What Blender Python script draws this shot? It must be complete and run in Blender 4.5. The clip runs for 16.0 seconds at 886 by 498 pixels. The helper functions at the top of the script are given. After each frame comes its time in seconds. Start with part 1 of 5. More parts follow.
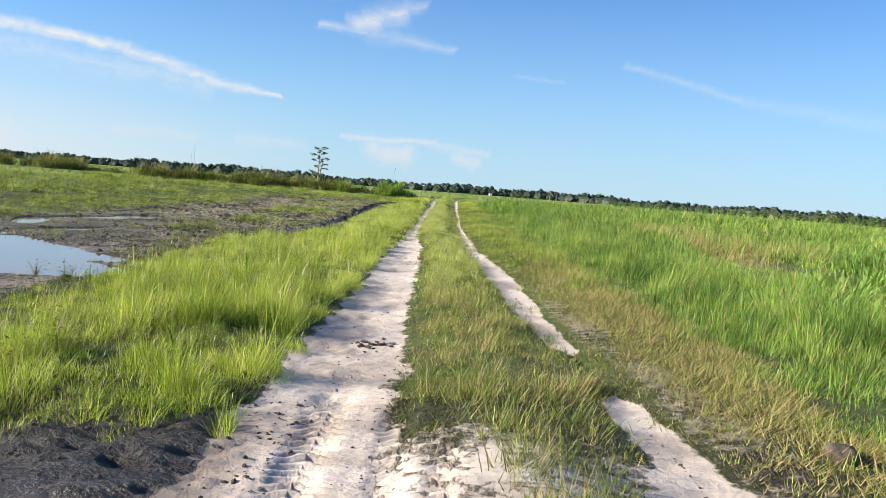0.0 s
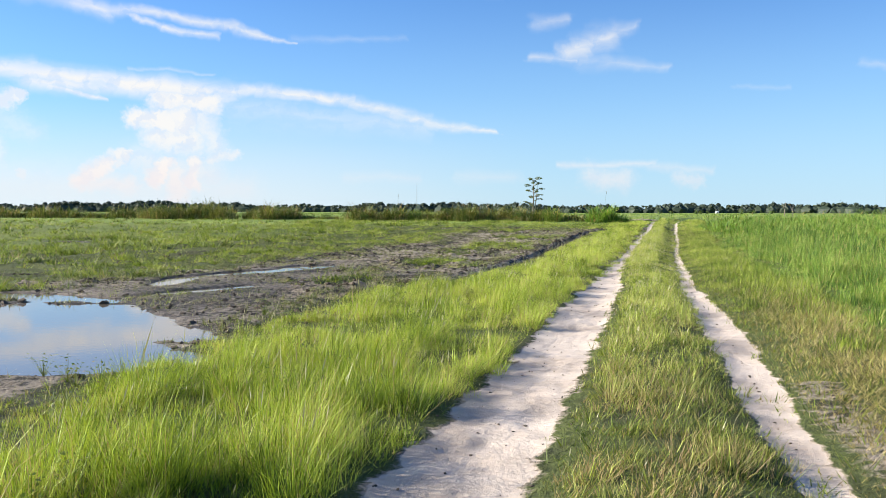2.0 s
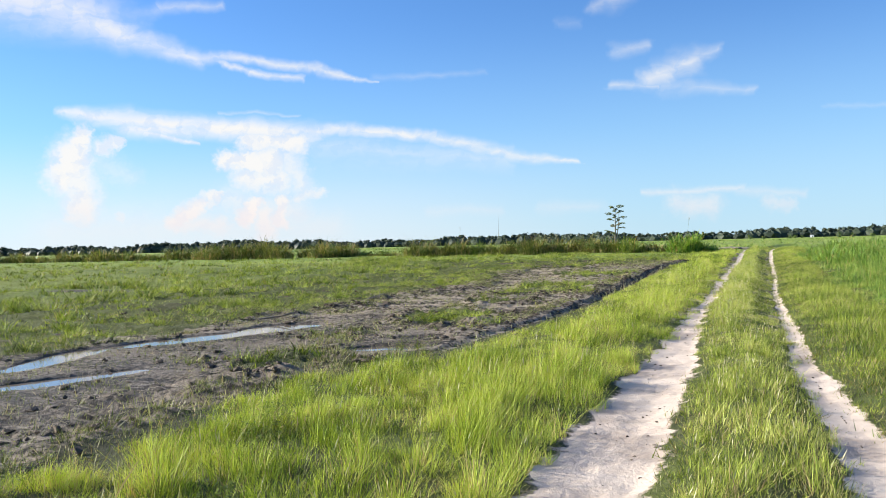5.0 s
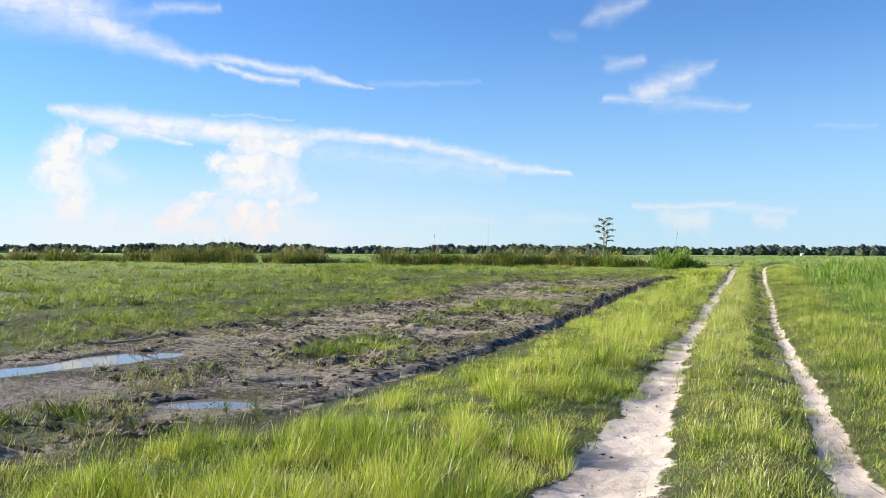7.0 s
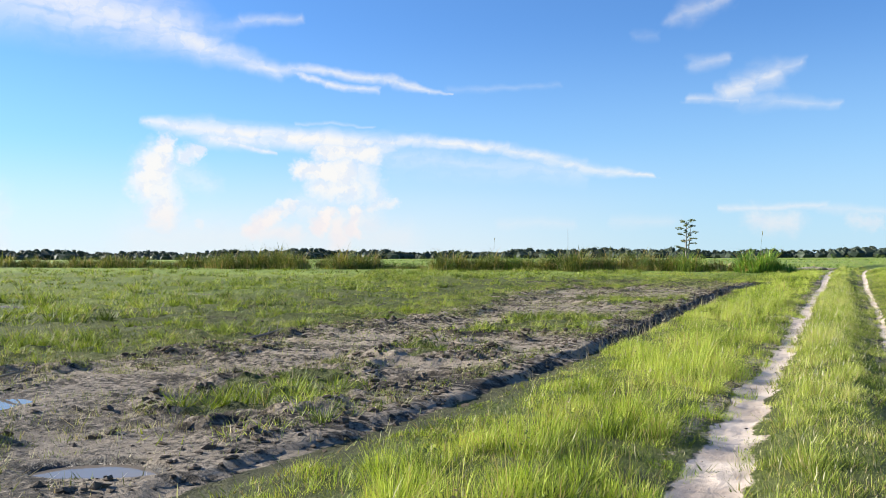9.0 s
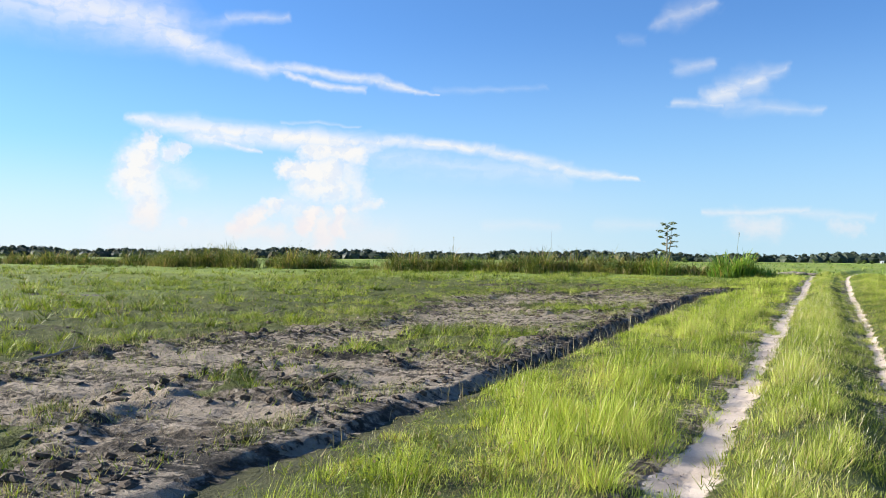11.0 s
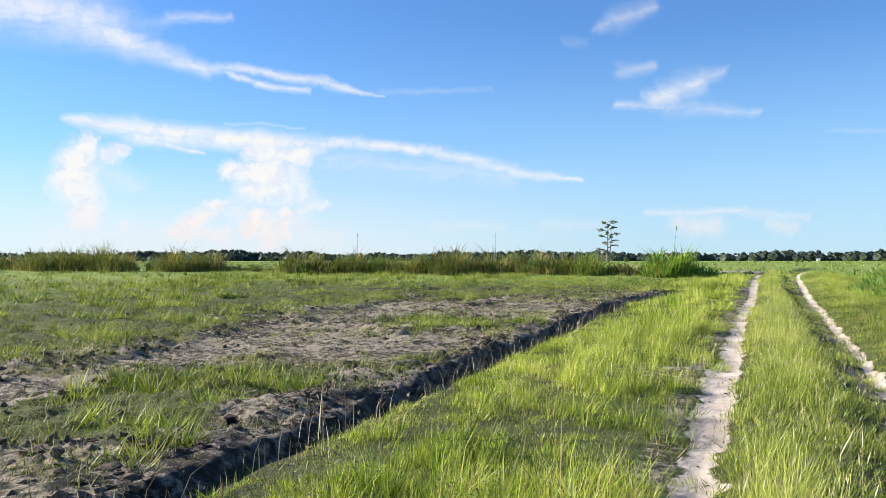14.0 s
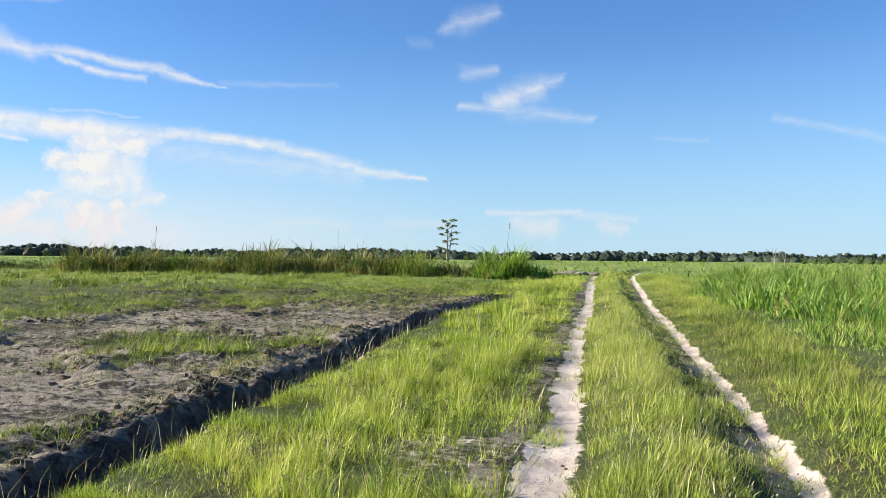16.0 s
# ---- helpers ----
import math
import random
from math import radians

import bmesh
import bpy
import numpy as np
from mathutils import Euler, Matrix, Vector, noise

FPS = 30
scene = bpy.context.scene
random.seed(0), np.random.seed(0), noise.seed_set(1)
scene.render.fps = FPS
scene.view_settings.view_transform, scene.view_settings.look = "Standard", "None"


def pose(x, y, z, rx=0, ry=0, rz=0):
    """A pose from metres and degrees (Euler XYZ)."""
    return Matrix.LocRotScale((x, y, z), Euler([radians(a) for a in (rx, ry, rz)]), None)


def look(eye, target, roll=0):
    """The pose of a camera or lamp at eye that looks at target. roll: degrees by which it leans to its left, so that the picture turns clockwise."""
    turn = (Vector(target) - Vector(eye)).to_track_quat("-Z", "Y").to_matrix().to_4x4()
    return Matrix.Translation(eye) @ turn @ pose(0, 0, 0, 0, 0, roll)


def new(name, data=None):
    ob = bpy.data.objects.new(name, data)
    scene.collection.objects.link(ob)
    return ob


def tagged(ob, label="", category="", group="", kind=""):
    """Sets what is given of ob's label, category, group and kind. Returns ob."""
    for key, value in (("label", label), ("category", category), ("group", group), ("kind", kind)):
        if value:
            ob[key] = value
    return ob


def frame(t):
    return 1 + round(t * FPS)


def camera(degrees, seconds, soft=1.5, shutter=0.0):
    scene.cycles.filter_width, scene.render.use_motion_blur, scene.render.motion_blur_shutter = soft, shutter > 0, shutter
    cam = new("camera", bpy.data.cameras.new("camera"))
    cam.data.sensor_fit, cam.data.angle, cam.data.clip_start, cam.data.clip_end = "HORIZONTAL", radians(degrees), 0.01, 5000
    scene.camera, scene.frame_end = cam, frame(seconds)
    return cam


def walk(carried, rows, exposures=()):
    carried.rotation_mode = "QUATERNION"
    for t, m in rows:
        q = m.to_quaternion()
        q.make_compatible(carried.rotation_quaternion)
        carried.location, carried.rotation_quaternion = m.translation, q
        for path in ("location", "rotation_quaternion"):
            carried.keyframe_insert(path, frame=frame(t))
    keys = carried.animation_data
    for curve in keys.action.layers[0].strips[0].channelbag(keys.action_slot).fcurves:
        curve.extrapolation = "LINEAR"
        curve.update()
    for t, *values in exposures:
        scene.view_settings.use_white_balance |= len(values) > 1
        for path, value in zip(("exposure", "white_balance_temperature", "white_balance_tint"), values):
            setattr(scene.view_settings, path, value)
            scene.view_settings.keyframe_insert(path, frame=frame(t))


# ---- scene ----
cam = camera(54.5, 16.0, soft=0.8)
METRES, EYE, TILT, LEAN, TURN = 35.9, 1.4, 0.0, -0.85, 0.0
ROWS = [
    (0.0, 0.0, 0.0, 0.0, 0.24, -3.84, -3.65),
    (0.5, 0.0041, 0.0298, 0.0007, -0.37, -4.4, -3.37),
    (1.0, 0.0066, 0.0581, 0.0003, 3.37, -3.97, -2.16),
    (1.5, 0.0091, 0.0862, 0.0005, 9.19, -3.09, -0.78),
    (2.0, 0.0109, 0.1137, 0.0009, 14.76, -2.26, 0.69),
    (2.5, 0.0117, 0.1402, 0.0019, 18.07, -1.57, 1.73),
    (3.0, 0.0121, 0.1674, 0.0029, 19.3, -1.14, 2.81),
    (3.5, 0.0117, 0.1956, 0.0032, 19.8, -0.93, 3.61),
    (6.0, 0.0054, 0.3404, 0.0047, 19.81, 0.51, 0.66),
    (6.5, 0.0041, 0.3723, 0.0048, 19.02, 0.52, 0.48),
    (7.0, 0.0024, 0.404, 0.0044, 19.67, 0.57, 0.6),
    (7.5, 0.0016, 0.4359, 0.0048, 21.36, 0.88, 1.11),
    (8.0, -0.0005, 0.4683, 0.0047, 23.79, 1.22, 1.38),
    (10.5, -0.0032, 0.6302, 0.0031, 25.37, 0.83, 0.85),
    (11.0, -0.0038, 0.6634, 0.0028, 23.99, 1.0, 0.32),
    (11.5, -0.0048, 0.6975, 0.0027, 22.86, 1.11, 0.02),
    (12.0, -0.0065, 0.7309, 0.0022, 22.09, 1.21, 0.06),
    (12.5, -0.0089, 0.7646, 0.0018, 21.61, 1.23, 0.47),
    (13.0, -0.012, 0.7991, 0.0013, 21.4, 1.19, 0.81),
    (13.5, -0.0147, 0.833, 0.0009, 21.32, 1.05, 0.84),
    (14.0, -0.0166, 0.8672, 0.0008, 20.44, 1.05, 0.82),
    (14.5, -0.0185, 0.9017, 0.001, 18.42, 1.06, 0.93),
    (15.0, -0.0194, 0.9353, 0.0009, 15.29, 1.19, 1.15),
    (15.5, -0.0204, 0.9672, 0.0017, 12.04, 1.14, 0.97),
    (16.0, -0.0211, 0.9984, 0.0021, 10.06, 0.79, 0.32),
]
walk(cam, [(t, pose(0, 0, EYE, TILT, LEAN, TURN) @ pose(METRES * x, METRES * y, METRES * z, 90 + pitch, roll, yaw)) for t, x, y, z, yaw, pitch, roll in ROWS], exposures=((0.0, 1.17), (2.0, 1.26), (14.0, 1.26), (16.0, 1.18)))

# ---- world, sun ----
SUN_AZ, SUN_EL = -97.0, 22.0      # degrees clockwise from +y, and above the horizon
SKY_STRENGTH = 0.050


def nd(tree, kind, **kw):
    n = tree.nodes.new(kind)
    for k, v in kw.items():
        if k == "op":
            n.operation = v
        elif k == "ins":
            for i, s in v.items():
                n.inputs[i].default_value = s
    return n


def mth(tree, op, a, b=None, c=None, clamp=False):
    n = tree.nodes.new("ShaderNodeMath")
    n.operation, n.use_clamp = op, clamp
    for i, s in enumerate((a, b, c)):
        if s is None:
            continue
        if isinstance(s, (int, float)):
            n.inputs[i].default_value = s
        else:
            tree.links.new(s, n.inputs[i])
    return n.outputs[0]


def vmth(tree, op, a, b=None, out=0):
    n = tree.nodes.new("ShaderNodeVectorMath")
    n.operation = op
    for i, s in enumerate((a, b)):
        if s is None:
            continue
        if isinstance(s, tuple):
            n.inputs[i].default_value = s
        else:
            tree.links.new(s, n.inputs[i])
    return n.outputs[out]


def mixc(tree, fac, a, b, mode="MIX"):
    n = tree.nodes.new("ShaderNodeMix")
    n.data_type, n.blend_type = "RGBA", mode
    for i, s in ((0, fac), (6, a), (7, b)):
        if isinstance(s, (int, float)):
            n.inputs[i].default_value = s
        elif isinstance(s, tuple):
            n.inputs[i].default_value = (*s, 1) if len(s) == 3 else s
        else:
            tree.links.new(s, n.inputs[i])
    return n.outputs[2]


def smooth(tree, v, lo, hi):
    n = tree.nodes.new("ShaderNodeMapRange")
    n.interpolation_type = "SMOOTHSTEP"
    tree.links.new(v, n.inputs[0])
    for i, s in ((1, lo), (2, hi)):
        if isinstance(s, (int, float)):
            n.inputs[i].default_value = s
        else:
            tree.links.new(s, n.inputs[i])
    return n.outputs[0]


def noise_tex(tree, vec, scale, detail=4.0, rough=0.55, dist=0.0, colour=False):
    n = tree.nodes.new("ShaderNodeTexNoise")
    n.inputs["Scale"].default_value, n.inputs["Detail"].default_value = scale, detail
    n.inputs["Roughness"].default_value, n.inputs["Distortion"].default_value = rough, dist
    if vec is not None:
        tree.links.new(vec, n.inputs["Vector"])
    return n.outputs["Color" if colour else "Fac"]


world = bpy.data.worlds.new("sky")
scene.world = world
world.use_nodes = True
wt = world.node_tree
wt.nodes.clear()
sky = wt.nodes.new("ShaderNodeTexSky")
sky.sky_type, sky.sun_disc = "NISHITA", False
sky.sun_elevation, sky.sun_rotation = radians(SUN_EL), radians(SUN_AZ % 360)
sky.air_density, sky.dust_density, sky.ozone_density, sky.altitude = 1.0, 0.0, 4.0, 0
# clouds, drawn in degrees of azimuth and elevation
way = nd(wt, "ShaderNodeTexCoord").outputs["Generated"]
sep = nd(wt, "ShaderNodeSeparateXYZ")
wt.links.new(way, sep.inputs[0])
az = mth(wt, "MULTIPLY", mth(wt, "ARCTAN2", sep.outputs[0], sep.outputs[1]), 57.2958)
el = mth(wt, "MULTIPLY", mth(wt, "ARCSINE", sep.outputs[2]), 57.2958)
comb = nd(wt, "ShaderNodeCombineXYZ")
wt.links.new(az, comb.inputs[0])
wt.links.new(el, comb.inputs[1])
flat = comb.outputs[0]
big = vmth(wt, "SUBTRACT", noise_tex(wt, flat, 0.35, 3, 0.5, colour=True), (0.5, 0.5, 0.5))
fine = vmth(wt, "SUBTRACT", noise_tex(wt, flat, 1.2, 2, 0.5, colour=True), (0.5, 0.5, 0.5))
soft_p = vmth(wt, "ADD", flat, vmth(wt, "MULTIPLY", big, (1.4, 0.5, 0)))
soft_p = vmth(wt, "ADD", soft_p, vmth(wt, "MULTIPLY", fine, (1.4, 0.3, 0)))
puff_p = vmth(wt, "ADD", flat, vmth(wt, "MULTIPLY", big, (0.9, 0.6, 0)))
puff_p = vmth(wt, "ADD", puff_p, vmth(wt, "MULTIPLY", fine, (1.1, 1.0, 0)))
finer = vmth(wt, "SUBTRACT", noise_tex(wt, flat, 4.0, 2, 0.5, colour=True), (0.5, 0.5, 0.5))
puff_p = vmth(wt, "ADD", puff_p, vmth(wt, "MULTIPLY", finer, (0.55, 0.5, 0)))


def stroke(p, a, b, r0, r1, weight, hard):
    """Cloud density of one brush stroke from a to b, r0 and r1 wide at its ends."""
    ax, ay = a
    bx, by = b
    d = (bx - ax, by - ay, 0.0)
    ll = max(d[0] ** 2 + d[1] ** 2, 1e-4)
    pa = vmth(wt, "SUBTRACT", p, (ax, ay, 0.0))
    h = mth(wt, "DIVIDE", vmth(wt, "DOT_PRODUCT", pa, d, out=1), ll, clamp=True)
    n = nd(wt, "ShaderNodeVectorMath", op="SCALE")
    n.inputs[0].default_value = d
    wt.links.new(h, n.inputs["Scale"])
    off = vmth(wt, "LENGTH", vmth(wt, "SUBTRACT", pa, n.outputs[0]), out=1)
    r = mth(wt, "MULTIPLY_ADD", h, r1 - r0, r0)
    rel = mth(wt, "DIVIDE", off, r)
    return mth(wt, "MULTIPLY", mth(wt, "SUBTRACT", 1.0, smooth(wt, rel, hard, 1.35)), weight)


def cover(strokes, p):
    """The strokes together, worked out a dozen at a time."""
    total = None
    for k, s in enumerate(strokes):
        if k and k % 12 == 0:
            n = nd(wt, "ShaderNodeVectorMath", op="SCALE")
            n.inputs[0].default_value = (1e-6, 1e-6, 0.0)
            wt.links.new(total, n.inputs["Scale"])
            p = vmth(wt, "ADD", p, n.outputs[0])
        v = stroke(p, *s)
        total = v if total is None else mth(wt, "MAXIMUM", total, v)
    return total


WISPS = [  # from, to, half widths, weight, edge
    ((-60, 17.6), (-46.9, 15.1), 3.90, 2.3, 0.8, -0.15), ((-46.9, 15.1), (-43.2, 14.6), 2.2, 2.0, 0.85, -0.3), ((-43.2, 14.6), (-40.4, 13.4), 1.9, 1.2, 0.88, -0.3), ((-42.4, 15.65), (-39.9, 13.87), 1.47, 1.24, 0.5, -0.85), ((-40.4, 13.26), (-35.6, 12.08), 0.90, 0.57, 0.85, -0.35),
    ((-35.6, 12.15), (-33.6, 12.32), 0.45, 0.35, 0.75, -0.35), ((-33.7, 12.28), (-28.3, 11.64), 0.35, 0.39, 0.75, -0.25), ((-34.5, 11.92), (-32.6, 11.29), 0.29, 0.29, 0.7, -0.25), ((-32.6, 11.29), (-29.2, 11.04), 0.29, 0.29, 0.85, -0.15), ((-28.3, 11.57), (-26.0, 10.95), 0.45, 0.22, 0.8, -0.25),
    ((-26.0, 10.95), (-24.3, 10.83), 0.22, 0.12, 0.6, -0.25), ((-24.5, 11.08), (-17.4, 11.25), 0.29, 0.22, 0.22, -0.55), ((-38.0, 15.03), (-34.5, 15.41), 0.51, 0.35, 0.55, -0.65), ((-39.8, 14.43), (-38.0, 14.97), 0.73, 0.51, 0.38, -0.75), ((-44.0, 8.61), (-40.3, 8.19), 0.35, 0.96, 0.85, -0.15),
    ((-40.3, 7.98), (-34.5, 7.88), 0.96, 0.80, 0.97, 0.00), ((-34.5, 7.81), (-29.0, 7.47), 0.80, 0.90, 0.97, 0.00), ((-29.0, 7.65), (-26.8, 7.83), 0.68, 0.39, 0.95, -0.05), ((-26.8, 7.75), (-20.8, 7.2), 0.5, 0.46, 0.92, -0.1), ((-20.8, 7.12), (-15.9, 5.95), 0.5, 0.55, 0.85, -0.3),
    ((-15.9, 5.88), (-11.2, 5.24), 0.55, 0.2, 0.8, -0.35), ((-28.3, 6.75), (-16.0, 5.5), 1.7, 0.9, 0.48, -0.85), ((-34.8, 8.84), (-29.6, 8.7), 0.17, 0.12, 0.35, -0.45), ((-39.0, 7.47), (-35.8, 6.91), 0.35, 0.17, 0.8, -0.15), ((-9.0, 10.08), (-6.1, 9.82), 0.35, 0.22, 0.6, -0.55),
    ((-7.0, 10.3), (-5.3, 10.5), 0.75, 0.95, 0.85, -0.6), ((-6.0, 10.6), (-3.9, 11.2), 0.9, 1.0, 0.88, -0.6), ((-4.5, 11.2), (-2.5, 11.75), 1.05, 0.5, 0.6, -0.8), ((-5.7, 9.87), (-0.2, 9.22), 0.8, 0.25, 0.45, -0.75), ((-8.7, 12.21), (-6.7, 12.35), 0.61, 0.45, 0.55, -0.65),
    ((-10.0, 14.93), (-8.9, 15.35), 0.61, 0.96, 0.42, -0.75), ((-8.9, 15.39), (-6.7, 16.0), 1.06, 0.61, 0.5, -0.75), ((-12.2, 14.12), (-11.0, 13.96), 0.45, 0.39, 0.18, -0.65), ((-7.2, 3.04), (-1.1, 3.12), 0.29, 0.29, 0.55, -0.35), ((-1.1, 2.91), (2.6, 2.62), 0.35, 0.35, 0.42, -0.45),
    ((-13.5, 2.33), (-9.9, 2.31), 0.57, 0.51, 0.28, -0.55), ((-21.3, 2.25), (-16.6, 2.24), 0.45, 0.45, 0.28, -0.55), ((11.2, 8.9), (18.5, 7.0), 0.33, 0.30, 0.28, -0.45), ((4.0, 7.9), (7.0, 7.6), 0.22, 0.18, 0.18, -0.45), ((18.5, 7.0), (30, 5.5), 0.45, 0.90, 0.2, -0.45),
]
PUFFS = [  # from, to, half widths, weight, edge
    ((-42.8, 7.58), (-43.1, 6.74), 0.59, 1.08, 0.95, 0.18), ((-43.4, 6.03), (-44.0, 4.62), 1.5, 1.3, 0.95, 0.23), ((-43.2, 4.7), (-42.9, 2.9), 1.6, 1.4, 0.88, 0.05), ((-41.6, 6.59), (-40.7, 7.05), 0.78, 0.34, 0.85, 0.18), ((-42.0, 5.74), (-40.3, 4.66), 1.17, 0.98, 0.4, -0.52),
    ((-33.0, 7.02), (-29.8, 6.94), 0.83, 1.08, 0.95, 0.08), ((-34.4, 5.75), (-31.5, 5.66), 0.69, 1.47, 0.95, 0.18), ((-33.3, 4.67), (-30.9, 4.71), 0.98, 1.22, 0.9, -0.02), ((-30.5, 6.04), (-29.4, 4.21), 1.17, 0.98, 0.75, -0.22), ((-29.8, 3.39), (-28.2, 3.77), 0.69, 0.34, 0.65, -0.02),
    ((-34.1, 3.34), (-29.8, 2.27), 1.27, 1.22, 0.6, -0.42), ((-36.0, 2.81), (-37.5, 1.92), 0.64, 0.88, 0.92, 0.23), ((-35.3, 3.29), (-34.6, 3.63), 0.64, 0.39, 0.85, 0.18), ((-37.7, 1.7), (-34.8, 1.58), 0.78, 0.88, 0.7, -0.12), ((-32.5, 3.18), (-33.3, 2.14), 0.53, 0.78, 0.98, 0.30),
    ((-30.8, 3.23), (-31.0, 1.78), 0.59, 0.78, 0.9, 0.26), ((-32.0, 2.33), (-31.9, 1.22), 0.98, 1.08, 0.85, 0.08), ((-40.9, 2.31), (-40.7, 2.17), 0.39, 0.44, 0.5, -0.12), ((-44.3, 1.5), (-27.5, 1.38), 2.15, 1.27, 0.42, -0.72), ((-5.0, 2.4), (-2.9, 2.15), 0.98, 0.92, 0.58, -0.32),
    ((0.6, 2.31), (1.7, 2.09), 0.69, 0.53, 0.48, -0.32), ((-53.5, 3.0), (-54.5, 1.0), 1.82, 2.86, 0.7, -0.12),
]
wisp = cover(WISPS, soft_p)
after = nd(wt, "ShaderNodeVectorMath", op="SCALE")
after.inputs[0].default_value = (1e-6, 1e-6, 0.0)
wt.links.new(wisp, after.inputs["Scale"])
puff_p = vmth(wt, "ADD", puff_p, after.outputs[0])
puff = cover(PUFFS, puff_p)
grain = noise_tex(wt, puff_p, 0.8, 3, 0.5)
streak_p = vmth(wt, "MULTIPLY", vmth(wt, "ADD", soft_p, vmth(wt, "MULTIPLY", big, (0, 1.5, 0))), (0.16, 1.3, 1))
streak = smooth(wt, noise_tex(wt, streak_p, 1.0, 4, 0.5), 0.28, 0.6)
puff = mth(wt, "MULTIPLY", puff, mth(wt, "MULTIPLY_ADD", smooth(wt, el, -0.2, 2.4), 0.3, 0.7))
wisp = mth(wt, "MULTIPLY", wisp, mth(wt, "MULTIPLY_ADD", streak, 0.45, 0.55))
cloud = mth(wt, "MAXIMUM", wisp, puff)
haze = mth(wt, "MULTIPLY", mth(wt, "SUBTRACT", 1.0, smooth(wt, el, -1.0, 16.0)), mth(wt, "MULTIPLY_ADD", smooth(wt, mth(wt, "MULTIPLY", az, -1.0), -15.0, 45.0), -0.22, 0.72))
# lit side of the heaps is white, the far side a pale blue grey; low ones are faintly pink
toward = noise_tex(wt, vmth(wt, "ADD", puff_p, (-0.45, 0.35, 0)), 0.8, 3, 0.5)
lit = smooth(wt, mth(wt, "SUBTRACT", grain, toward), -0.14, 0.04)
CLOUD_GAIN = 8.2
heap = mixc(wt, lit, (0.84, 0.89, 0.97), (1.0, 0.98, 0.95))
low = smooth(wt, el, 4.5, 1.0)
heap = mixc(wt, mth(wt, "MULTIPLY", low, 0.8), heap, (0.98, 0.87, 0.86))
gain = nd(wt, "ShaderNodeVectorMath", op="SCALE")
wt.links.new(heap, gain.inputs[0])
gain.inputs["Scale"].default_value = CLOUD_GAIN
tint = mixc(wt, 1.0, sky.outputs[0], (0.88, 1.21, 1.60), "MULTIPLY")
hz = nd(wt, "ShaderNodeVectorMath", op="SCALE")
hz.inputs[0].default_value = (0.50, 0.80, 1.06)
hz.inputs["Scale"].default_value = CLOUD_GAIN * 0.95
tint = mixc(wt, haze, tint, hz.outputs[0])
# milky air low over the plain under the great clouds
milk = nd(wt, "ShaderNodeVectorMath", op="SCALE")
milk.inputs[0].default_value = (0.90, 0.93, 1.0)
milk.inputs["Scale"].default_value = CLOUD_GAIN
low_air = mth(wt, "MULTIPLY", mth(wt, "SUBTRACT", 1.0, smooth(wt, el, 0.0, 8.0)), mth(wt, "MULTIPLY_ADD", smooth(wt, mth(wt, "MULTIPLY", az, -1.0), 4.0, 30.0), 0.46, 0.14))
tint = mixc(wt, low_air, tint, milk.outputs[0])
full = mixc(wt, cloud, tint, gain.outputs[0])
bg = nd(wt, "ShaderNodeBackground")
wt.links.new(full, bg.inputs[0])
bg.inputs[1].default_value = SKY_STRENGTH
wout = nd(wt, "ShaderNodeOutputWorld")
wt.links.new(bg.outputs[0], wout.inputs[0])

sun = new("sun", bpy.data.lights.new("sun", "SUN"))
sun.data.energy, sun.data.angle, sun.data.color = 5.0, radians(0.6), (1.0, 0.93, 0.80)
sa, se = radians(SUN_AZ), radians(SUN_EL)
sun_way = Vector((math.sin(sa) * math.cos(se), math.cos(sa) * math.cos(se), math.sin(se)))
sun.matrix_world = look(sun_way * 300, (0, 0, 0))

# ---- materials ----


def material(name):
    m = bpy.data.materials.new(name)
    m.use_nodes = True
    t = m.node_tree
    t.nodes.clear()
    out = t.nodes.new("ShaderNodeOutputMaterial")
    return m, t, out


def principled(t, out, colour, rough=0.8, spec=0.3, normal=None):
    p = t.nodes.new("ShaderNodeBsdfPrincipled")
    p.inputs["Specular IOR Level"].default_value = spec
    for k, v in (("Base Color", colour), ("Roughness", rough)):
        if isinstance(v, tuple):
            p.inputs[k].default_value = (*v, 1)
        elif isinstance(v, (int, float)):
            p.inputs[k].default_value = v
        else:
            t.links.new(v, p.inputs[k])
    if normal is not None:
        t.links.new(normal, p.inputs["Normal"])
    t.links.new(p.outputs[0], out.inputs[0])
    return p


def bump(t, height, strength, distance):
    b = t.nodes.new("ShaderNodeBump")
    b.inputs["Strength"].default_value, b.inputs["Distance"].default_value = strength, distance
    t.links.new(height, b.inputs["Height"])
    return b.outputs[0]


def ramp(t, fac, stops):
    r = t.nodes.new("ShaderNodeValToRGB")
    while len(r.color_ramp.elements) < len(stops):
        r.color_ramp.elements.new(0.5)
    for e, (pos, c) in zip(r.color_ramp.elements, stops):
        e.position, e.color = pos, (*c, 1)
    t.links.new(fac, r.inputs[0])
    return r.outputs[0]


def position(t):
    return t.nodes.new("ShaderNodeNewGeometry").outputs["Position"]


def island(t):
    return t.nodes.new("ShaderNodeNewGeometry").outputs["Random Per Island"]


